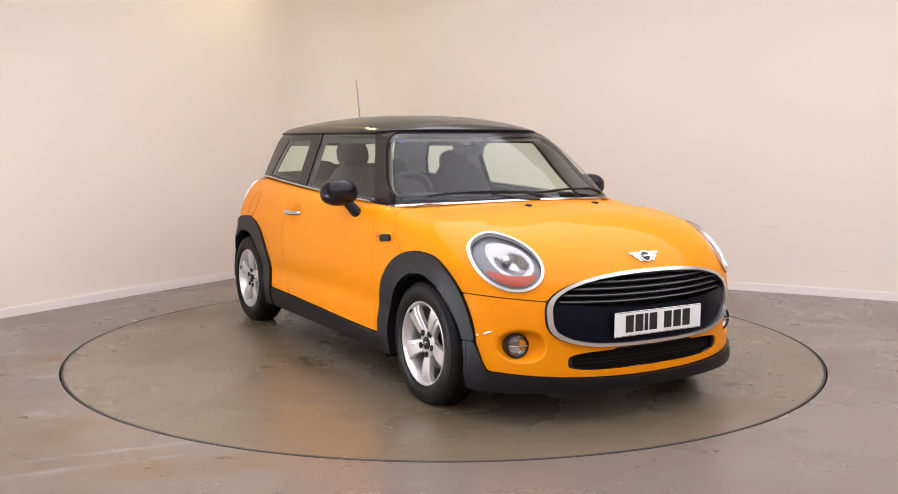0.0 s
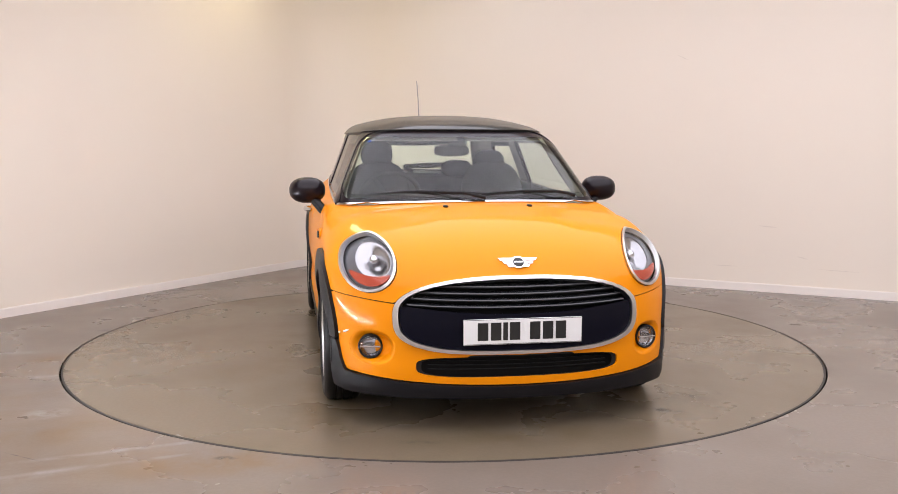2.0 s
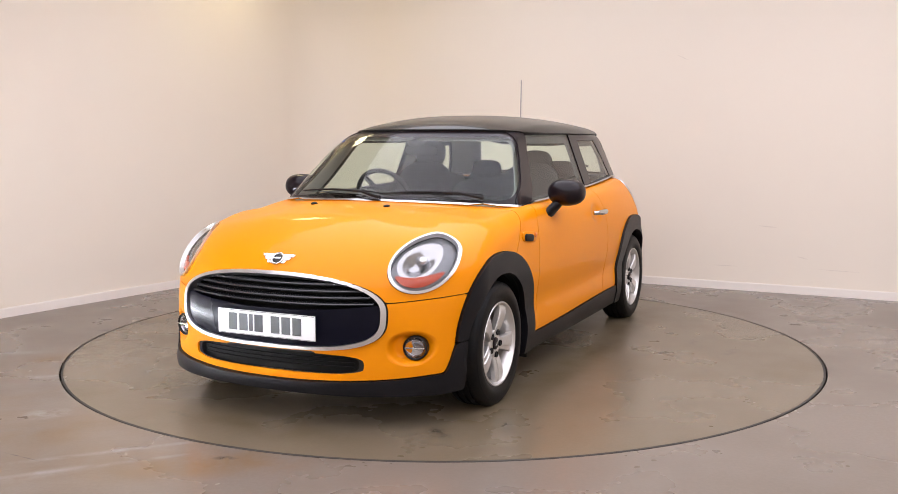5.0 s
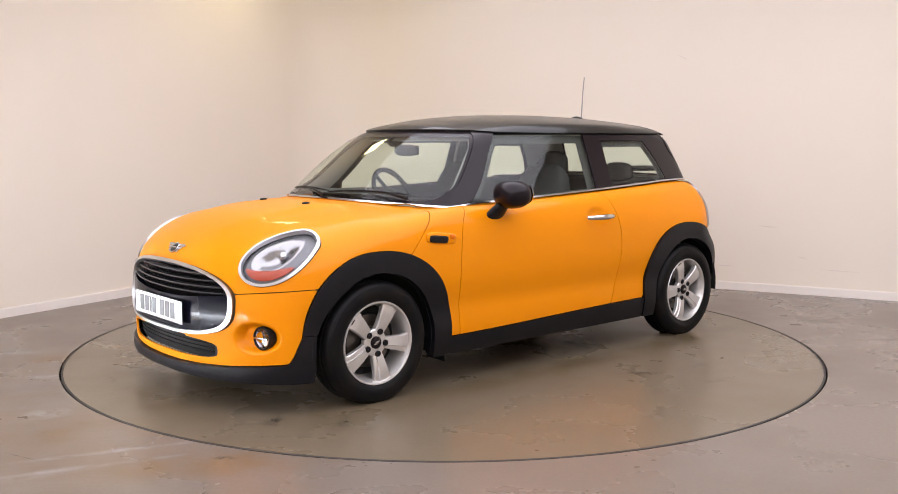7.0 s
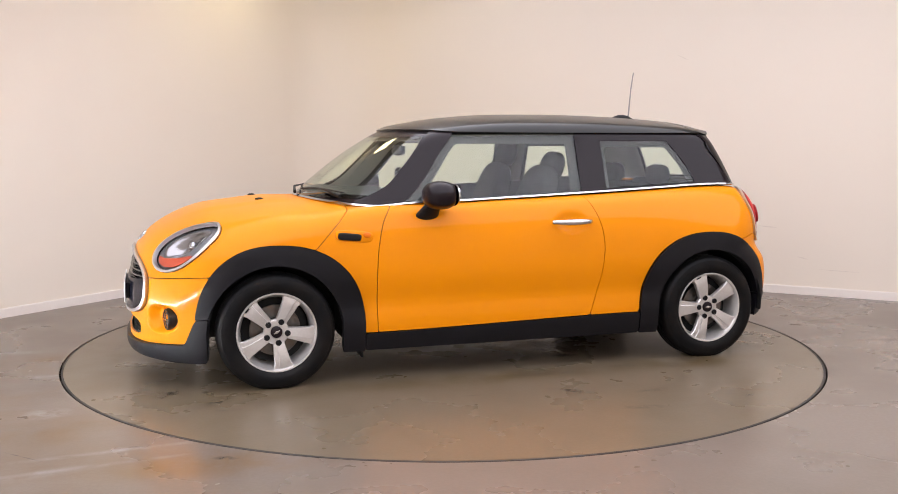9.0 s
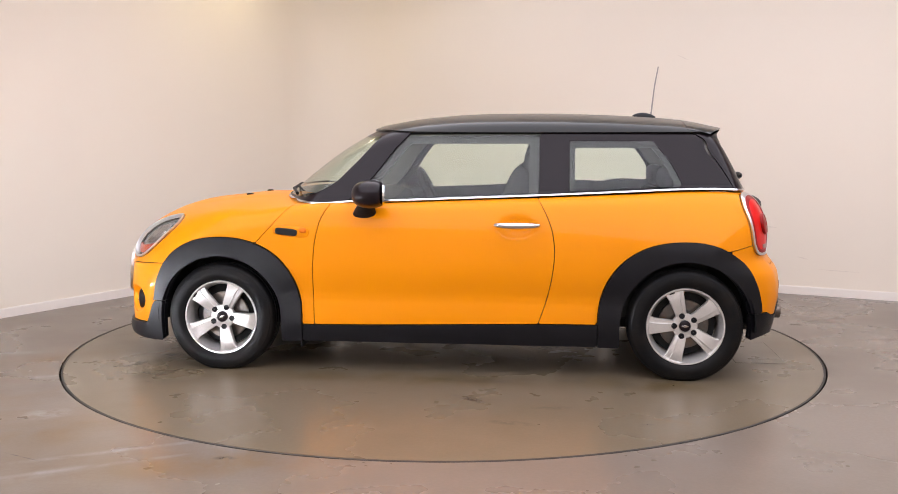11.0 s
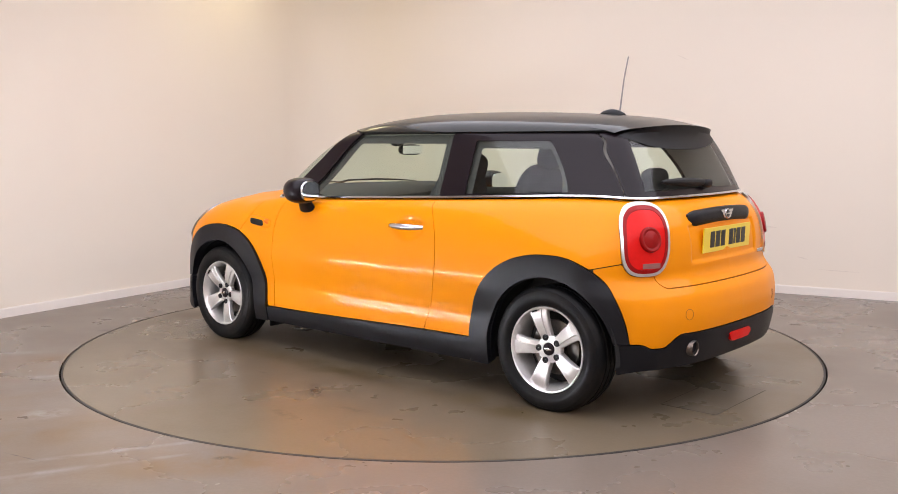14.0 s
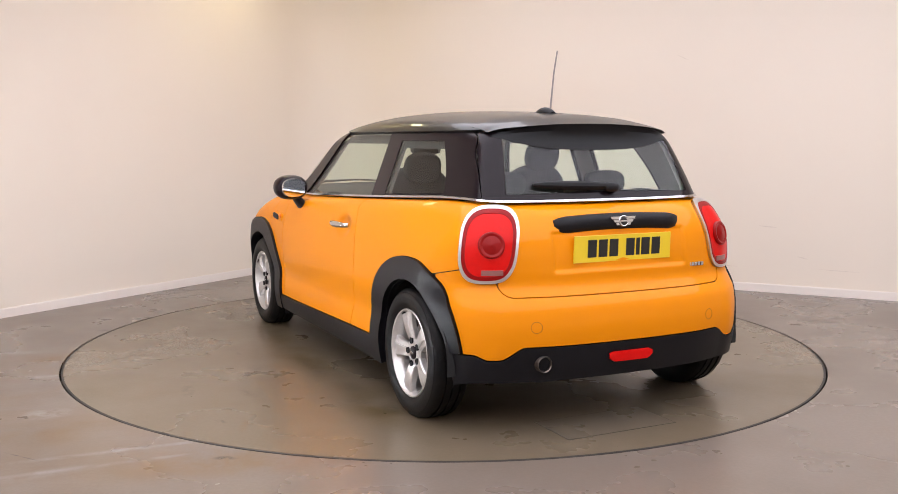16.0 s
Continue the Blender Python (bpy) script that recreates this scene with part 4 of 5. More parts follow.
    for j in range(ny):
        for i in (0, nx):
            bm.faces.new((grid[i, j, 0], grid[i, j + 1, 0], grid[i, j + 1, 1], grid[i, j, 1]))
    part("rear_spoiler", bm, ROOF_PAINT, car, "glossy black roof spoiler")


build_cabin()


def wheel(cx, sgn, phase):
    """A road wheel: tyre with tread and side wall, five-spoke alloy rim, bolts and a brake disc behind."""
    w = new("wheel")
    w.parent = car
    w.location = (cx, sgn * 0.735, HUB_Z)
    w.rotation_euler = (0, radians(phase), 0 if sgn > 0 else math.pi)
    tagged(w, "black tyre on a silver five-spoke alloy wheel")
    R = TYRE_R
    prof = [(0.198, -0.075), (0.212, -0.086), (0.245, -0.092), (0.275, -0.086), (0.290, -0.074), (0.297, -0.062)]
    for g in (-0.036, 0.0, 0.036):
        prof += [(0.2995, g - 0.006), (0.293, g - 0.004), (0.293, g + 0.004), (0.2995, g + 0.006)]
    prof += [(0.297, 0.062), (0.290, 0.074), (0.282, 0.081), (0.278, 0.0825), (0.275, 0.086), (0.262, 0.090), (0.245, 0.092), (0.226, 0.0905), (0.222, 0.088), (0.212, 0.086), (0.202, 0.078), (0.197, 0.070)]
    bm = bmesh.new()
    lathe(bm, prof, 96, "y", closed=True)
    part("tyre", bm, RUBBER, w, "worn black rubber tyre", sharp=30)
    bm = bmesh.new()
    lathe(bm, [(0.200, 0.074), (0.2035, 0.080), (0.201, 0.084), (0.195, 0.083), (0.191, 0.076), (0.187, 0.062), (0.180, 0.050), (0.174, 0.0), (0.178, -0.06), (0.200, -0.075), (0.204, -0.07), (0.182, -0.05), (0.180, 0.0), (0.186, 0.05)], 80, "y", closed=True)
    rim = part("rim", bm, SILVER, w, "silver alloy wheel rim")
    # five broad spokes, wider at the rim, dished towards the hub, with a low step along one side
    for i in range(5):
        bm = bmesh.new()
        rows = []
        for k in range(13):
            u = k / 12
            r = 0.030 + u * 0.160
            hw = 0.026 + 0.021 * u ** 1.2 + 0.010 * max(0, u - 0.86) / 0.14
            yf = 0.052 + 0.022 * math.sin(u * math.pi * 0.62)
            if u > 0.8:
                yf -= (u - 0.8) * 0.02
            ring = []
            for q, dy in ((-1.0, -0.030), (-1.0, -0.006), (-0.90, 0.0), (0.35, 0.002), (0.42, -0.004), (0.90, -0.005), (1.0, -0.010), (1.0, -0.030)):
                ring.append(bm.verts.new((r, yf + dy, q * hw)))
            rows.append(ring)
        for r0, r1 in zip(rows, rows[1:]):
            for q in range(8):
                bm.faces.new((r0[q], r0[(q + 1) % 8], r1[(q + 1) % 8], r1[q]))
        bm.faces.new(rows[0])
        bm.faces.new(rows[-1])
        bm.transform(Matrix.Rotation(2 * math.pi * i / 5, 4, "Y"))
        part("spoke", bm, SILVER, rim, sharp=25)
    bm = bmesh.new()
    lathe(bm, [(0.066, 0.030), (0.066, 0.052), (0.060, 0.058), (0.033, 0.060), (0.031, 0.056), (0.0005, 0.056)], 40, "y")
    part("hub", bm, SILVER, rim)
    bm = bmesh.new()
    lathe(bm, [(0.030, 0.054), (0.029, 0.064), (0.024, 0.067), (0.0005, 0.068)], 32, "y")
    part("hub_cap", bm, BLACK_GLOSS, rim, "black hub cap")
    bm = bmesh.new()
    box(bm, -0.017, 0.017, 0.0675, 0.0695, -0.0035, 0.0035, 0.001)
    box(bm, -0.008, 0.008, 0.0675, 0.0698, -0.007, 0.007, 0.001)
    part("cap_badge", bm, CHROME, rim)
    for i in range(5):
        a = 2 * math.pi * i / 5
        bm = bmesh.new()
        lathe(bm, [(0.0150, 0.040), (0.0150, 0.0650), (0.0130, 0.0662), (0.0115, 0.0630), (0.0005, 0.0630)], 20, "y", (0.056 * math.cos(a), 0, -0.056 * math.sin(a)))
        part("wheel_bolt", bm, RUBBER_TRIM, rim, "dark recessed wheel bolt")
    bm = bmesh.new()
    lathe(bm, [(0.0005, 0.012), (0.07, 0.012), (0.072, 0.0), (0.13, 0.0), (0.131, -0.012), (0.0005, -0.012)], 48, "y")
    part("brake_disc", bm, STEEL, w, "worn steel brake disc")
    bm = bmesh.new()
    lathe(bm, [(0.168, -0.035), (0.168, -0.03), (0.0005, -0.03)], 40, "y")
    part("backing_plate", bm, DARK, w)
    bm = bmesh.new()
    tube(bm, [(0.188 * math.cos(b), 0.076, 0.188 * math.sin(b)) for b in np.linspace(1.1, 1.25, 4)], 0.004, 6)
    part("valve", bm, RUBBER_TRIM, rim)
    return w


wheel(AX_F, 1, 28)
wheel(AX_R, 1, 0)
wheel(AX_F, -1, 20)
wheel(AX_R, -1, 50)


def build_under():
    """Dark floor pan, wheel housings and axles."""
    bm = bmesh.new()
    box(bm, -0.86, 0.86, -0.70, 0.70, 0.165, 0.26, 0.03)
    box(bm, -1.70, 1.80, -0.42, 0.42, 0.20, 0.34, 0.03)
    part("floor_pan", bm, UNDER, car)
    for cx in (AX_F, AX_R):
        for s in (1, -1):
            bm = bmesh.new()
            n = 28
            rows = []
            for i in range(n + 1):
                an = math.pi * (1.06 * i / n - 0.03)
                c, q = cx + 0.362 * math.cos(an), HUB_Z + 0.362 * math.sin(an)
                rows.append([bm.verts.new((c, s * yy, q)) for yy in (0.45, 0.60, 0.80)])
            for r0, r1 in zip(rows, rows[1:]):
                for k in range(2):
                    bm.faces.new((r0[k], r0[k + 1], r1[k + 1], r1[k]))
            bm.faces.new([r[0] for r in rows])
            part("wheel_housing", bm, UNDER, car, "dark wheel housing")
    for cx in (AX_F, AX_R):
        bm = bmesh.new()
        tube(bm, [(cx, -0.66, HUB_Z), (cx, 0.66, HUB_Z)], 0.03, 10)
        part("axle", bm, UNDER, car)
    for s in (1, -1):
        bm = bmesh.new()
        box(bm, 0.80, 0.812, s * 0.72 - 0.07, s * 0.72 + 0.07, 0.13, 0.22, 0.003)
        part("mud_flap", bm, RUBBER_TRIM, car)


build_under()


# ---- details on the car's outside ----
def bars(parent, mat, x, y0, y1, z0, z1, widths, depth, back=False):
    """A row of plain upright bars in place of a plate's characters."""
    pos = y0
    for w in widths:
        w2 = (y1 - y0) * abs(w) / sum(abs(q) for q in widths)
        if w > 0:
            bm = bmesh.new()
            lo, hi = sorted((pos + 0.10 * w2, pos + 0.90 * w2))
            box(bm, min(x, x + depth), max(x, x + depth), lo, hi, z0, z1)
            part("plate_bar", bm, mat, parent, "plain black bar", False)
        pos += w2


def number_plate(name, x, z0, z1, mat, facing, tilt):
    bm = bmesh.new()
    h = z1 - z0
    box(bm, -0.003, 0.003, -0.260, 0.260, -h / 2, h / 2, 0.002)
    p = part(name, bm, mat, car, "white front number plate" if facing > 0 else "yellow rear number plate", False)
    p.location = (x, 0, (z0 + z1) / 2)
    p.rotation_euler = (0, radians(tilt), 0)
    bars(p, PLATE_INK, 0.003 * facing, -0.205, 0.195, -0.037, 0.040, [1, 1, 0.45, 1, -0.55, 1, 1, 1], 0.0012 * facing)
    bm = bmesh.new()
    for zz in (-h / 2 + 0.003, h / 2 - 0.003):
        box(bm, 0.0028 * facing - 0.0008, 0.0028 * facing + 0.0008, -0.257, 0.257, zz - 0.001, zz + 0.001)
    part("plate_border", bm, PLATE_INK if facing > 0 else PLATE_YELLOW, p, "", False)
    return p


number_plate("front_number_plate", 1.982, 0.390, 0.501, PLATE_WHITE, 1, 0)
bm = bmesh.new()
box(bm, 1.945, 1.9775, -0.20, 0.20, 0.405, 0.488, 0.004)
part("plate_holder", bm, RUBBER_TRIM, car, "", False)
RX = nose_at(0.0, 0.79, True)
number_plate("rear_number_plate", RX - 0.004, 0.728, 0.846, PLATE_YELLOW, -1, -2.0)


def winged_badge(name, centre, normal, up, size):
    """A plain disc between two swept wings, in chrome with a black centre."""
    n, u = Vector(normal).normalized(), Vector(up)
    s = u.cross(n).normalized()
    u = n.cross(s)
    m = Matrix(((s.x, u.x, n.x, centre[0]), (s.y, u.y, n.y, centre[1]), (s.z, u.z, n.z, centre[2]), (0, 0, 0, 1)))
    bm = bmesh.new()
    for sg in (1, -1):
        for k in range(3):
            z0 = 0.30 - 0.20 * k
            z1 = z0 - 0.17
            l = 1.0 - 0.20 * k
            co = [(0.2, z0), (l, z0), (l - 0.09, z1), (0.2, z1)]
            lo = [bm.verts.new((sg * p * size, q * size, 0.0)) for p, q in co]
            hi = [bm.verts.new((sg * p * size, q * size, 0.05 * size)) for p, q in co]
            bm.faces.new(hi)
            bm.faces.new(lo)
            for i in range(4):
                bm.faces.new((lo[i], lo[(i + 1) % 4], hi[(i + 1) % 4], hi[i]))
    lathe(bm, [(0.37 * size, 0.0), (0.37 * size, 0.09 * size), (0.33 * size, 0.11 * size), (0.28 * size, 0.09 * size), (0.0005, 0.09 * size)], 36, "z")
    bm.transform(m)
    b = part(name, bm, CHROME, car, "chrome winged emblem", True, 30)
    bm = bmesh.new()
    lathe(bm, [(0.27 * size, 0.092 * size), (0.25 * size, 0.10 * size), (0.0005, 0.105 * size)], 28, "z")
    bm.transform(m)
    part("badge_centre", bm, PLATE_INK, b)
    bm = bmesh.new()
    box(bm, -0.22 * size, 0.22 * size, -0.045 * size, 0.045 * size, 0.10 * size, 0.118 * size)
    bm.transform(m)
    part("badge_bar", bm, CHROME, b, "", False)
    return b


def surf_normal(fun, p):
    return Vector(grad(fun, np.array([p], float))[0])


bx = nose_at(0.0, 0.725)
winged_badge("bonnet_badge", (bx, 0, 0.725), surf_normal(body_f, (bx, 0, 0.725)), (0, 0, 1), 0.088)

# tailgate handle bar with its emblem, maker's bar, screen washers
bm = bmesh.new()
rows = []
for i in range(33):
    yy = -0.334 + 0.668 * i / 32
    xs = nose_at(yy, 0.90, True)
    k = 0.15 + 0.85 * min(1.0, (0.335 - abs(yy)) / 0.06) ** 0.5
    ring = [(0.004, 0.038), (-0.012, 0.036), (-0.024, 0.022), (-0.028, 0.0), (-0.024, -0.022), (-0.012, -0.036), (0.004, -0.040)]
    rows.append([bm.verts.new((xs + p * (k if p < 0 else 1), yy, 0.900 - 0.012 * (yy / 0.325) ** 2 + q * (0.6 + 0.4 * k))) for p, q in ring])
for r0, r1 in zip(rows, rows[1:]):
    for k in range(7):
        bm.faces.new((r0[k], r0[(k + 1) % 7], r1[(k + 1) % 7], r1[k]))
bm.faces.new(rows[0])
bm.faces.new(rows[-1])
part("tailgate_handle", bm, CLADDING, car, "black tailgate handle bar")
winged_badge("tailgate_badge", (nose_at(0, 0.90, True) - 0.0285, 0, 0.903), (-1, 0, 0.12), (0, 0, 1), 0.068)
bm = bmesh.new()
mx = nose_at(-0.41, 0.688, True)
for i in range(6):
    box(bm, mx - 0.004, mx + 0.02, -0.468 + 0.0185 * i, -0.453 + 0.0185 * i, 0.679, 0.697, 0.002)
part("model_bar", bm, CHROME, car, "small chrome bars", False)
for s in (1, -1):
    zt = roof_at(body_f, 1.26, 0.213)
    bm = bmesh.new()
    blob(bm, (1.26, 0.213 * s, zt + 0.002), (0.022, 0.014, 0.008), 2.5, None, 16, 8)
    part("washer_jet", bm, RUBBER_TRIM, car, "small black washer jet")

# rear bumper: exhaust, fog light, tow covers, tail light insets
bm = bmesh.new()
lathe(bm, [(0.028, 0.14), (0.030, 0.0), (0.0335, -0.004), (0.036, 0.0), (0.036, 0.14)], 32, "x", (-1.805, 0.438, 0.316), closed=True)
part("exhaust_pipe", bm, STEEL, car, "dull steel exhaust pipe")
bm = bmesh.new()
lathe(bm, [(0.027, 0.0), (0.0005, 0.002)], 24, "x", (-1.74, 0.438, 0.316))
part("exhaust_mouth", bm, DARK, car)
bm = bmesh.new()
rows = []
for i in range(13):
    yy = -0.115 + 0.23 * i / 12 + 0.01
    xs = nose_at(yy, 0.322, True) - 0.010
    k = 1.0 if 0 < i < 12 else 0.6
    rows.append([bm.verts.new((xs + p, yy * (1 - 0.1 * (q < 0)), 0.322 + q * k)) for p, q in ((0.02, 0.026), (-0.006, 0.022), (-0.008, 0.0), (-0.006, -0.022), (0.02, -0.026))])
for r0, r1 in zip(rows, rows[1:]):
    for k in range(5):
        bm.faces.new((r0[k], r0[(k + 1) % 5], r1[(k + 1) % 5], r1[k]))
bm.faces.new(rows[0])
bm.faces.new(rows[-1])
part("rear_fog_light", bm, RED, car, "red rear fog light")


def surface_ring(name, fun, centre, normal_axis, radius, mat, width=0.0016, squash=1.0):
    """A fine circle drawn on the skin: the joint of a round cover."""
    pts = []
    for k in range(40):
        an = 2 * math.pi * k / 40
        if normal_axis == "y":
            px, pz = centre[0] + radius * squash * math.cos(an), centre[2] + radius * math.sin(an)
            pts.append((px, math.copysign(hull(px, pz) + 0.0002, centre[1]), pz))
        else:
            py, pz = centre[1] + radius * squash * math.cos(an), centre[2] + radius * math.sin(an)
            pts.append((nose_at(py, pz, centre[0] < 0) + (-0.0002 if centre[0] < 0 else 0.0002), py, pz))
    bm = bmesh.new()
    tube(bm, pts, width, 5, True)
    part(name, bm, mat, car)


JOINT = material("joint_shadow_gap", (0.25, 0.07, 0.002), 0.7, grain=0.2)
surface_ring("tow_cover", body_f, (-1.8, 0.470, 0.474), "x", 0.024, JOINT, 0.0012)
surface_ring("tow_cover", body_f, (-1.8, -0.455, 0.460), "x", 0.024, JOINT, 0.0012)
surface_ring("fuel_flap", body_f, (-1.20, -0.8, 0.815), "y", 0.082, JOINT, 0.0018)

# tail lights: round inner lamp, dark frame line and pale reversing strip
for s in (1, -1):
    c = Vector((nose_at(0.618, 0.815, True), 0.618 * s, 0.815))
    n = surf_normal(body_f, c)
    m = n.to_track_quat("Z", "Y").to_matrix().to_4x4()
    bm = bmesh.new()
    lathe(bm, [(0.058, -0.002), (0.056, 0.011), (0.050, 0.0135), (0.040, 0.010), (0.034, 0.012), (0.0005, 0.017)], 40, "z")
    bm.transform(Matrix.Translation(c + n * 0.004) @ m)
    part("tail_lamp_inner", bm, RED_DARK, car, "dark red round inner lamp")
    bm = bmesh.new()
    rows = []
    for i in range(11):
        yy = 0.580 + 0.085 * i / 10
        xs = nose_at(yy, 0.700, True)
        rows.append([bm.verts.new((xs - d, yy * s, 0.700 + q)) for d, q in ((0.0, 0.013), (0.013, 0.011), (0.013, -0.011), (0.0, -0.013))])
    for r0, r1 in zip(rows, rows[1:]):
        for k in range(4):
            bm.faces.new((r0[k], r0[(k + 1) % 4], r1[(k + 1) % 4], r1[k]))
    bm.faces.new(rows[0])
    bm.faces.new(rows[-1])
    part("reversing_light", bm, CLEAR_RED, car, "pale reversing light strip")

# door handles, side repeaters, mirrors
for s in (1, -1):
    hy = hull(-0.366, 0.700) - 0.004
    bm = bmesh.new()
    pts, rad = [], []
    for i in range(15):
        u = i / 14
        px = -0.252 - 0.228 * u
        pts.append((px, s * (hy + 0.034 * math.sin(math.pi * u) ** 0.45 + 0.004), 0.812))
        rad.append(0.010 + 0.005 * math.sin(math.pi * u))
    tube(bm, pts, rad, 12, False, 1.15)
    part("door_handle", bm, CHROME, car, "chrome loop door handle")
    my = hull(0.85, 0.765)
    bm = bmesh.new()
    rot = Matrix.Rotation(radians(-6), 4, "Y")
    blob(bm, (0.848, s * (my - 0.002), 0.767), (0.100, 0.013, 0.030), 3.5, rot, 40, 10)
    rp = part("side_scuttle", bm, PAINT, car, "orange side trim round the repeater")
    bm = bmesh.new()
    blob(bm, (0.872, s * (my + 0.004), 0.765), (0.062, 0.012, 0.019), 4.5, rot, 36, 10)
    part("scuttle_inset", bm, RUBBER_TRIM, rp, "black inset")
    bm = bmesh.new()
    blob(bm, (0.783, s * (my + 0.004), 0.772), (0.022, 0.011, 0.015), 2.6, rot, 24, 8)
    part("side_repeater", bm, AMBER, rp, "amber side repeater")
    # mirror: rounded cap, foot and glass
    bm = bmesh.new()
    blob(bm, (0.405, s * 0.864, 0.972), (0.094, 0.101, 0.073), 2.35, Matrix.Rotation(radians(-8 * s), 4, "Z"), 44, 24)
    for v in bm.verts:
        if v.co.x < 0.340:
            v.co.x = 0.340 + (v.co.x - 0.340) * 0.12
    mr = part("door_mirror", bm, BLACK_GLOSS, car, "gloss black rounded door mirror", True, 60)
    bm = bmesh.new()
    rim_pts = [(math.copysign(abs(math.cos(k * math.pi / 20)) ** 0.8, math.cos(k * math.pi / 20)), math.copysign(abs(math.sin(k * math.pi / 20)) ** 0.8, math.sin(k * math.pi / 20))) for k in range(40)]
    face = [bm.verts.new((0.328, 0.074 * p, 0.053 * q)) for p, q in rim_pts]
    edge = [bm.verts.new((0.338, 0.077 * p, 0.056 * q)) for p, q in rim_pts]
    bm.faces.new(face)
    for k in range(40):
        bm.faces.new((face[k], face[(k + 1) % 40], edge[(k + 1) % 40], edge[k]))
    bm.transform(Matrix.Translation((0, s * 0.862, 0.972)) @ Matrix.Translation((0.33, 0, 0)) @ Matrix.Rotation(radians(9 * s), 4, "Z") @ Matrix.Translation((-0.33, 0, 0)))
    part("mirror_glass", bm, MIRROR, mr, "silvered mirror glass", True, 20)
    bm = bmesh.new()
    rows = []
    for i in range(10):
        u = i / 9
        c = Vector((0.458 - 0.030 * u, s * (hull(0.45, 0.865) - 0.02 + (0.052 + 0.02) * u), 0.848 + 0.085 * u))
        hx, hz = 0.076 - 0.035 * u ** 0.7, 0.040 - 0.014 * u
        rows.append([bm.verts.new(c + Vector((hx * math.cos(k / 16 * 2 * math.pi), s * 0.024 * math.sin(k / 16 * 2 * math.pi), -0.35 * hz * math.sin(k / 16 * 2 * math.pi)))) for k in range(16)])
    for r0, r1 in zip(rows, rows[1:]):
        for k in range(16):
            bm.faces.new((r0[k], r0[(k + 1) % 16], r1[(k + 1) % 16], r1[k]))
    bm.faces.new(rows[0])
    bm.faces.new(rows[-1])
    part("mirror_foot", bm, CLADDING, mr, "matt black mirror foot")

# aerial on the roof
rz = roof_at(cabin_f, -1.09, 0.0) + 0.014
bm = bmesh.new()
rows = []
for i in range(15):
    u = i / 14
    px = -1.02 - 0.135 * u
    hh = 0.030 * math.sin(math.pi * (0.10 + 0.80 * u)) ** 0.8
    hw = 0.030 * math.sin(math.pi * (0.12 + 0.76 * u)) ** 0.6
    zb = roof_at(cabin_f, px, 0.0) + 0.012
    rows.append([bm.verts.new((px, hw * math.cos(k / 10 * math.pi), zb + hh * math.sin(k / 10 * math.pi))) for k in range(11)])
for r0, r1 in zip(rows, rows[1:]):
    for k in range(10):
        bm.faces.new((r0[k], r0[k + 1], r1[k + 1], r1[k]))
bm.faces.new(rows[0])
bm.faces.new(rows[-1])
fin = part("aerial_base", bm, RUBBER_TRIM, car, "black aerial base")
bm = bmesh.new()
tube(bm, [(-1.128, 0, rz + 0.010), (-1.147, -0.006, rz + 0.19)], [0.0048, 0.0038], 8)
part("aerial_coil", bm, AERIAL, fin)
bm = bmesh.new()
tube(bm, [(-1.147, -0.006, rz + 0.19), (-1.166, -0.012, 1.688)], [0.0042, 0.0034], 8)
part("aerial_rod", bm, AERIAL, fin, "thin grey aerial rod")

# wipers
def screen_at(yy, zz):
    lo, hi = 0.0, 1.4
    for _ in range(40):
        m = (lo + hi) / 2
        if float(cabin_f(np.array([m]), np.array([yy]), np.array([zz]))[0]) < 0:
            lo = m
        else:
            hi = m
    return lo


def back_at(yy, zz):
    lo, hi = 0.6, 2.0
    for _ in range(40):
        m = (lo + hi) / 2
        if float(cabin_f(np.array([-m]), np.array([yy]), np.array([zz]))[0]) < 0:
            lo = m
        else:
            hi = m
    return -lo


for y0, y1, z0, z1 in ((-0.56, 0.02, 0.970, 0.980), (0.02, 0.55, 0.974, 0.974)):
    bm = bmesh.new()
    pts = []
    for i in range(17):
        u = i / 16
        yy, zz = y0 + (y1 - y0) * u, z0 + (z1 - z0) * u + 0.012 * math.sin(math.pi * u)
        pts.append((screen_at(yy, zz) + 0.008, yy, zz))
    tube(bm, pts, [0.003 + 0.003 * math.sin(math.pi * i / 16) for i in range(17)], 8)
    wp = part("wiper_blade", bm, RUBBER_TRIM, car, "black windscreen wiper")
    bm = bmesh.new()
    ya = y1 + 0.02
    tube(bm, [(screen_at(ya, 0.955) + 0.03, ya, 0.958), (screen_at(ya - 0.12, 0.97) + 0.034, ya - 0.12, 0.985), pts[8]], [0.010, 0.006, 0.004], 8)
    part("wiper_arm", bm, RUBBER_TRIM, wp)
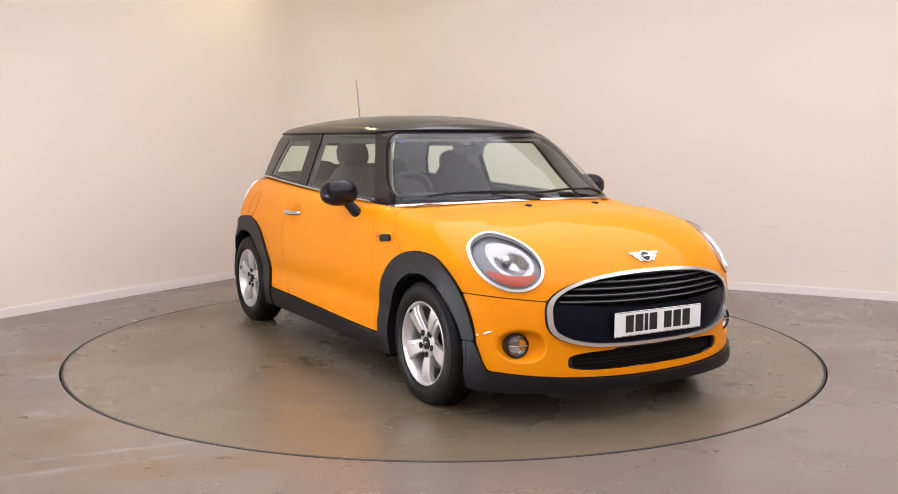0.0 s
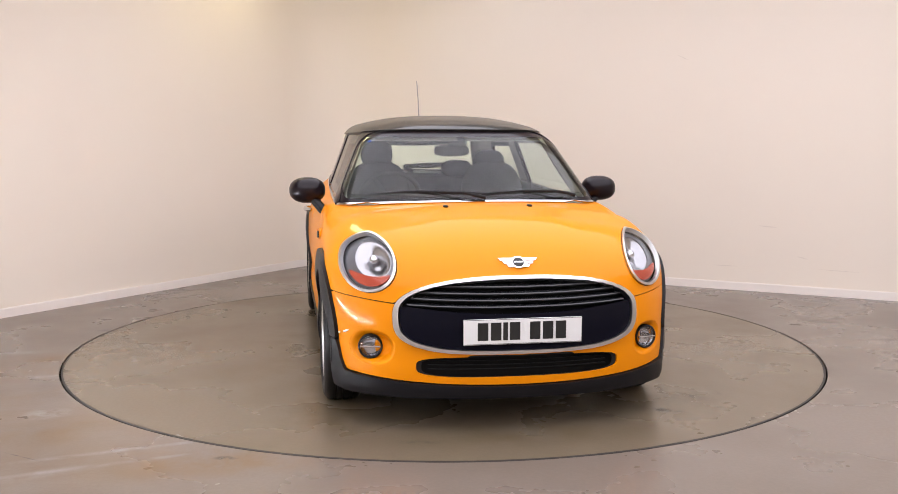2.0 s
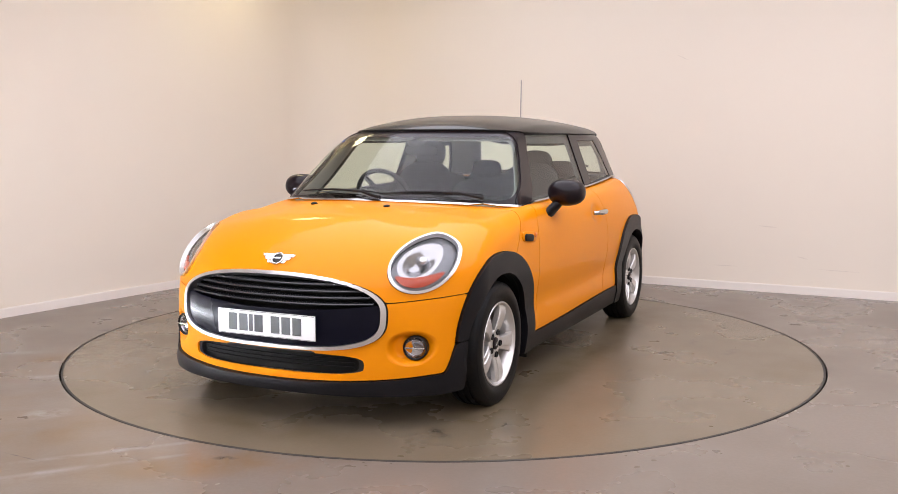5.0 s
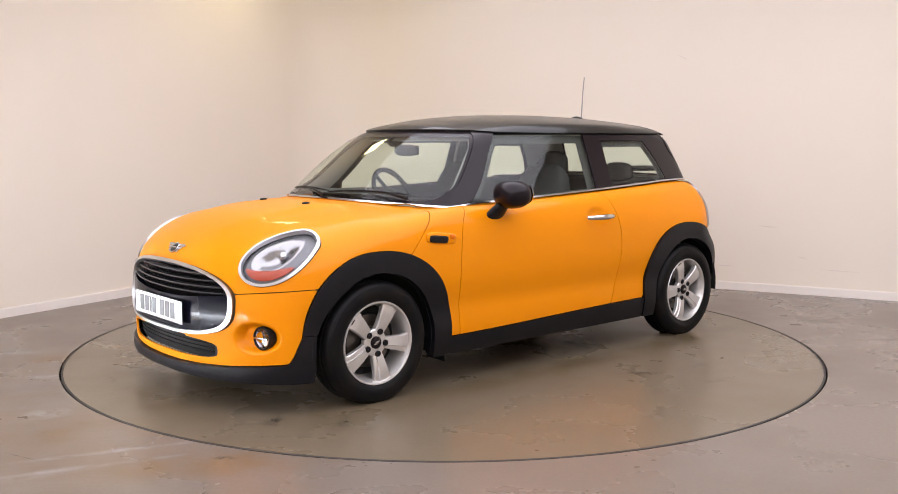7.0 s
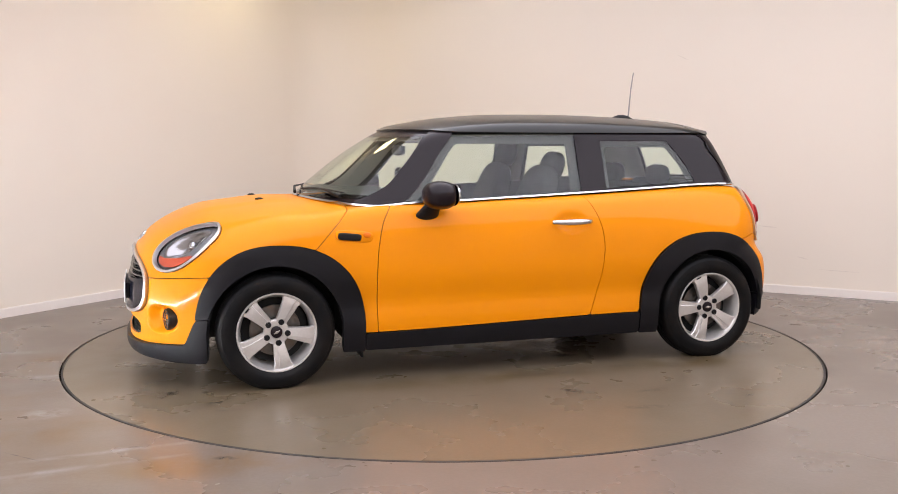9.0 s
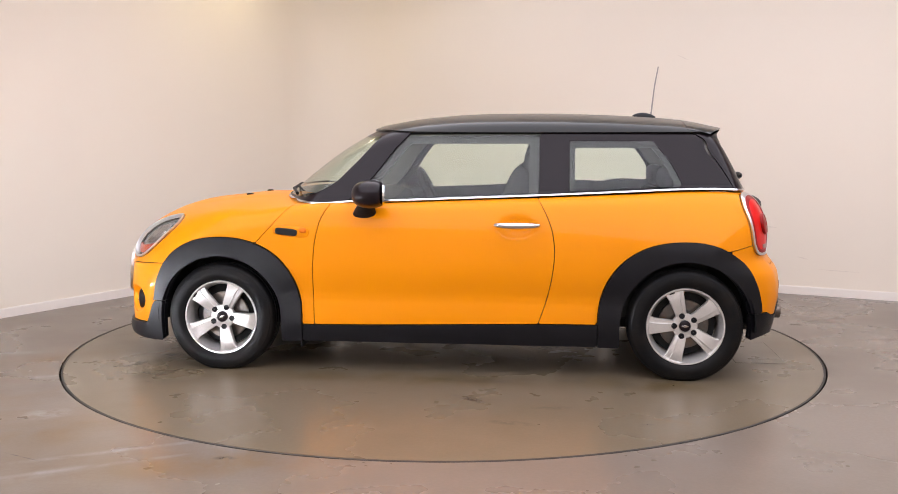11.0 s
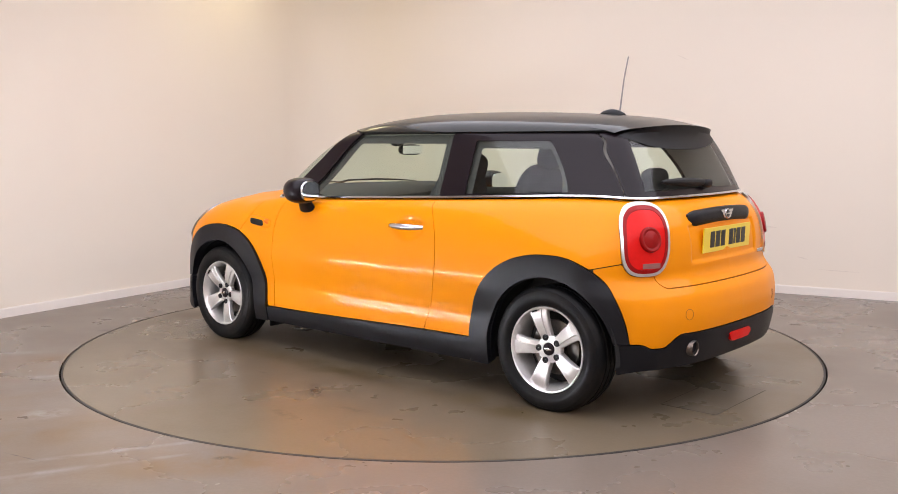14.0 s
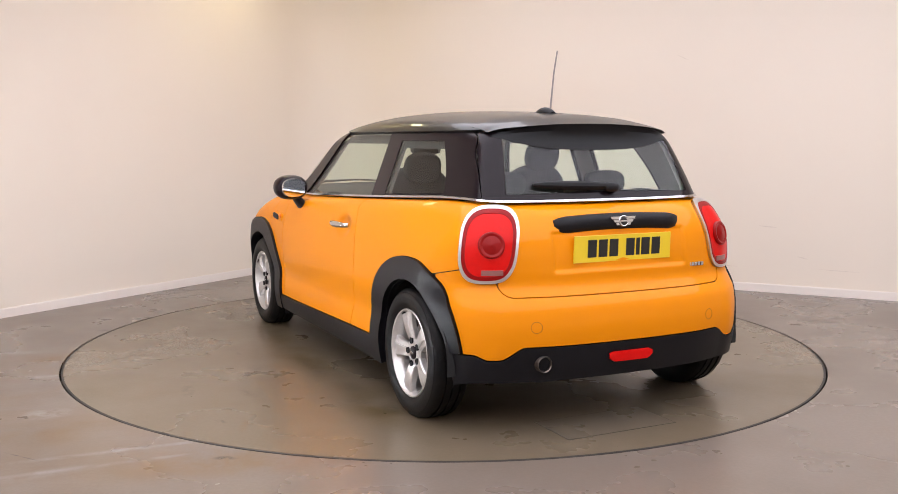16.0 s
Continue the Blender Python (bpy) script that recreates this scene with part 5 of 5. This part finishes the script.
# the spoiler's hollow underside, from its trailing edge down to the glass
bm = bmesh.new()
rows = []
for i in range(41):
    v = i / 20 - 1
    yy = 0.485 * v
    ze = roof_at(cabin_f, -1.36, yy) - 0.016
    zc = min(1.212 + 0.062 * abs(v) ** 2.8, ze - 0.004)
    row = []
    for u in (0, 0.25, 0.5, 0.75, 1.0):
        zz = ze + (zc - ze) * u
        row.append(bm.verts.new((back_at(yy, min(zz, 1.29)) - 0.005 - 0.040 * (1 - u) ** 2 * (1 - abs(v) ** 4), yy, zz)))
    rows.append(row)
for r0, r1 in zip(rows, rows[1:]):
    for k in range(4):
        bm.faces.new((r0[k], r0[k + 1], r1[k + 1], r1[k]))
part("spoiler_underside", bm, RUBBER_TRIM, car, "matt black hollow underside of the spoiler")
# paint chips on the bumper's corner
for ya, za, yb, zb in ((-0.766, 0.396, -0.760, 0.400), (-0.748, 0.405, -0.726, 0.420)):
    bm = bmesh.new()
    pts = []
    for k in range(6):
        yy, zz = ya + (yb - ya) * k / 5, za + (zb - za) * k / 5
        pts.append((nose_at(yy, zz), yy, zz + 0.002 * (k % 2)))
    tube(bm, pts, [0.002, 0.005, 0.004, 0.0055, 0.004, 0.002], 6)
    part("paint_chip", bm, PLATE_WHITE, car, "small white paint scrape")
# dark inner lining along the foot of the rear window
bm = bmesh.new()
rows = []
for i in range(25):
    yy = -0.56 + 1.12 * i / 24
    xs = back_at(yy, 0.998)
    rows.append([bm.verts.new(p) for p in ((xs + 0.008, yy, 0.997), (xs + 0.06, yy, 0.996), (xs + 0.09, yy, 0.94), (xs + 0.10, yy, 0.80))])
for r0, r1 in zip(rows, rows[1:]):
    for k in range(3):
        bm.faces.new((r0[k], r0[k + 1], r1[k + 1], r1[k]))
part("tailgate_lining", bm, DASH, car, "dark tailgate lining")
bm = bmesh.new()
pts = []
for i in range(15):
    u = i / 14
    yy, zz = 0.375 - 0.43 * u, 1.062 - 0.012 * u
    pts.append((back_at(yy, zz) - 0.020, yy, zz))
tube(bm, pts, [0.007 + 0.015 * math.sin(math.pi * min(1, u / 14 * 1.0)) ** 0.7 for u in range(15)], 10, False, 1.0)
rw = part("rear_wiper", bm, RUBBER_TRIM, car, "black rear wiper")
bm = bmesh.new()
blob(bm, (back_at(-0.0, 1.04) - 0.018, -0.02, 1.045), (0.024, 0.040, 0.022), 2.5, None, 20, 10)
part("wiper_pivot", bm, RUBBER_TRIM, rw)
bm = bmesh.new()
c = Vector((screen_at(-0.515, 1.248) + 0.0025, -0.515, 1.248))
lathe(bm, [(0.011, 0.0), (0.011, 0.001), (0.0005, 0.001)], 20, "z")
bm.transform(Matrix.Translation(c) @ surf_normal(cabin_f, c).to_track_quat("Z", "Y").to_matrix().to_4x4())
part("windscreen_sticker", bm, STICKER, car, "small round blue sticker")


# ---- inside the car ----
def seat(yc, rest_z):
    st = new("front_seat")
    st.parent = car
    tagged(st, "dark fabric front seat with headrest")
    lean = Matrix.Rotation(radians(-17), 4, "Y")
    bm = bmesh.new()
    blob(bm, (0.05, yc, 0.52), (0.27, 0.25, 0.10), 3.6)
    part("seat_cushion", bm, FABRIC, st)
    bm = bmesh.new()
    blob(bm, (-0.30, yc, 0.81), (0.085, 0.245, 0.31), 3.6, lean, 40, 24, 0.22)
    part("backrest", bm, FABRIC, st)
    bm = bmesh.new()
    blob(bm, (-0.435, yc, rest_z), (0.055, 0.106, 0.085), 2.7, lean)
    part("headrest", bm, FABRIC, st)
    for s in (1, -1):
        bm = bmesh.new()
        tube(bm, [(-0.395, yc + 0.055 * s, 1.02), (-0.430, yc + 0.055 * s, rest_z - 0.03)], 0.006, 8)
        part("headrest_post", bm, SATIN, st, "bright headrest post")


seat(0.375, 1.105)
seat(-0.385, 1.165)
bench = new("rear_bench")
bench.parent = car
bm = bmesh.new()
blob(bm, (-1.12, 0, 0.76), (0.09, 0.56, 0.23), 4, Matrix.Rotation(radians(-20), 4, "Y"), 48, 20)
part("backrest", bm, FABRIC, bench)
bm = bmesh.new()
blob(bm, (-0.85, 0, 0.50), (0.25, 0.56, 0.09), 4, None, 48, 16)
part("seat_cushion", bm, FABRIC, bench)
for yy in (0.29, -0.29):
    bm = bmesh.new()
    blob(bm, (-1.185, yy, 1.045), (0.045, 0.115, 0.062), 2.8)
    part("headrest", bm, FABRIC, bench)
bm = bmesh.new()
box(bm, -1.56, -1.24, -0.52, 0.52, 0.925, 0.945, 0.008)
part("parcel_shelf", bm, DASH, car, "black parcel shelf")
# dashboard, binnacle and steering wheel on the right-hand side
bm = bmesh.new()
rows = []
for i in range(25):
    yy = -0.645 + 1.29 * i / 24
    bulge = 0.03 * math.exp(-((yy + 0.37) / 0.16) ** 2)
    xs = screen_at(yy, 0.972) - 0.006
    rows.append([bm.verts.new(p) for p in ((xs, yy, 0.968), (xs - 0.12, yy, 0.955 + 0.4 * bulge), (0.46, yy, 0.935 + bulge), (0.40, yy, 0.915 + bulge), (0.375, yy, 0.86), (0.42, yy, 0.70), (0.50, yy, 0.55))])
for r0, r1 in zip(rows, rows[1:]):
    for k in range(6):
        bm.faces.new((r0[k], r0[k + 1], r1[k + 1], r1[k]))
part("dashboard", bm, DASH, car, "dark grey moulded dashboard")
st = new("steering_wheel")
st.parent = car
st.location = (0.235, -0.372, 0.905)
st.rotation_euler = (0, radians(-66), 0)
bm = bmesh.new()
tube(bm, [(0.180 * math.cos(a), 0.180 * math.sin(a), 0) for a in np.linspace(0, 2 * math.pi, 40, endpoint=False)], 0.015, 10, True)
part("wheel_rim", bm, DASH, st)
bm = bmesh.new()
blob(bm, (0, 0, -0.012), (0.062, 0.062, 0.022), 2.6)
part("wheel_boss", bm, DASH, st)
for an in (0, 125, 235):
    bm = bmesh.new()
    box(bm, 0.05, 0.172, -0.016, 0.016, -0.012, 0.0, 0.004)
    bm.transform(Matrix.Rotation(radians(an + 90), 4, "Z"))
    part("wheel_spoke", bm, DASH, st)
bm = bmesh.new()
tube(bm, [(0, 0, -0.02), (0, 0, -0.22)], 0.035, 12)
part("steering_column", bm, DASH, st)
# interior mirror and its sensor pod
bm = bmesh.new()
blob(bm, (0.400, -0.03, 1.195), (0.022, 0.105, 0.034), 2.8)
im = part("interior_mirror", bm, DASH, car, "dark interior mirror")
bm = bmesh.new()
box(bm, 0.3765, 0.3785, -0.122, 0.062, 1.170, 1.220)
part("mirror_glass", bm, MIRROR, im, "", False)
bm = bmesh.new()
blob(bm, (0.485, -0.015, 1.255), (0.050, 0.060, 0.028), 2.4, Matrix.Rotation(radians(38), 4, "Y"))
part("sensor_pod", bm, DASH, car)
# door cards and inner floor
for s in (1, -1):
    bm = bmesh.new()
    rows = []
    for i in range(13):
        px = 0.66 - 2.05 * i / 12
        rows.append([bm.verts.new((px, s * (float(glass_w(px)) + dd), float(belt_z(px)) + dz)) for dd, dz in ((-0.009, 0.011), (-0.05, 0.012), (-0.075, -0.03), (-0.07, -0.40), (-0.07, -0.68))])
    for r0, r1 in zip(rows, rows[1:]):
        for k in range(4):
            bm.faces.new((r0[k], r0[k + 1], r1[k + 1], r1[k]))
    part("door_card", bm, DASH, car, "dark inner door panel")

# grab handles and sun visors
for s in (1, -1):
    bm = bmesh.new()
    box(bm, 0.24, 0.40, s * 0.30 - 0.15, s * 0.30 + 0.15, 0, 0.014, 0.005)
    bm.transform(Matrix.Translation((0, 0, 1.275)))
    part("sun_visor", bm, TRIM_LIGHT, car, "pale sun visor")


# ---- what moves ----
def motions():
    rows_table, rows_car = [], []
    for t, deg in TURN:
        m = pose(0, 0, 0, 0, 0, deg)
        rows_table.append((t, m))
        rows_car.append((t, m @ pose(*CAR_ON_TABLE, 0)))
    walk(TABLE, rows_table)
    walk(car, rows_car)


motions()
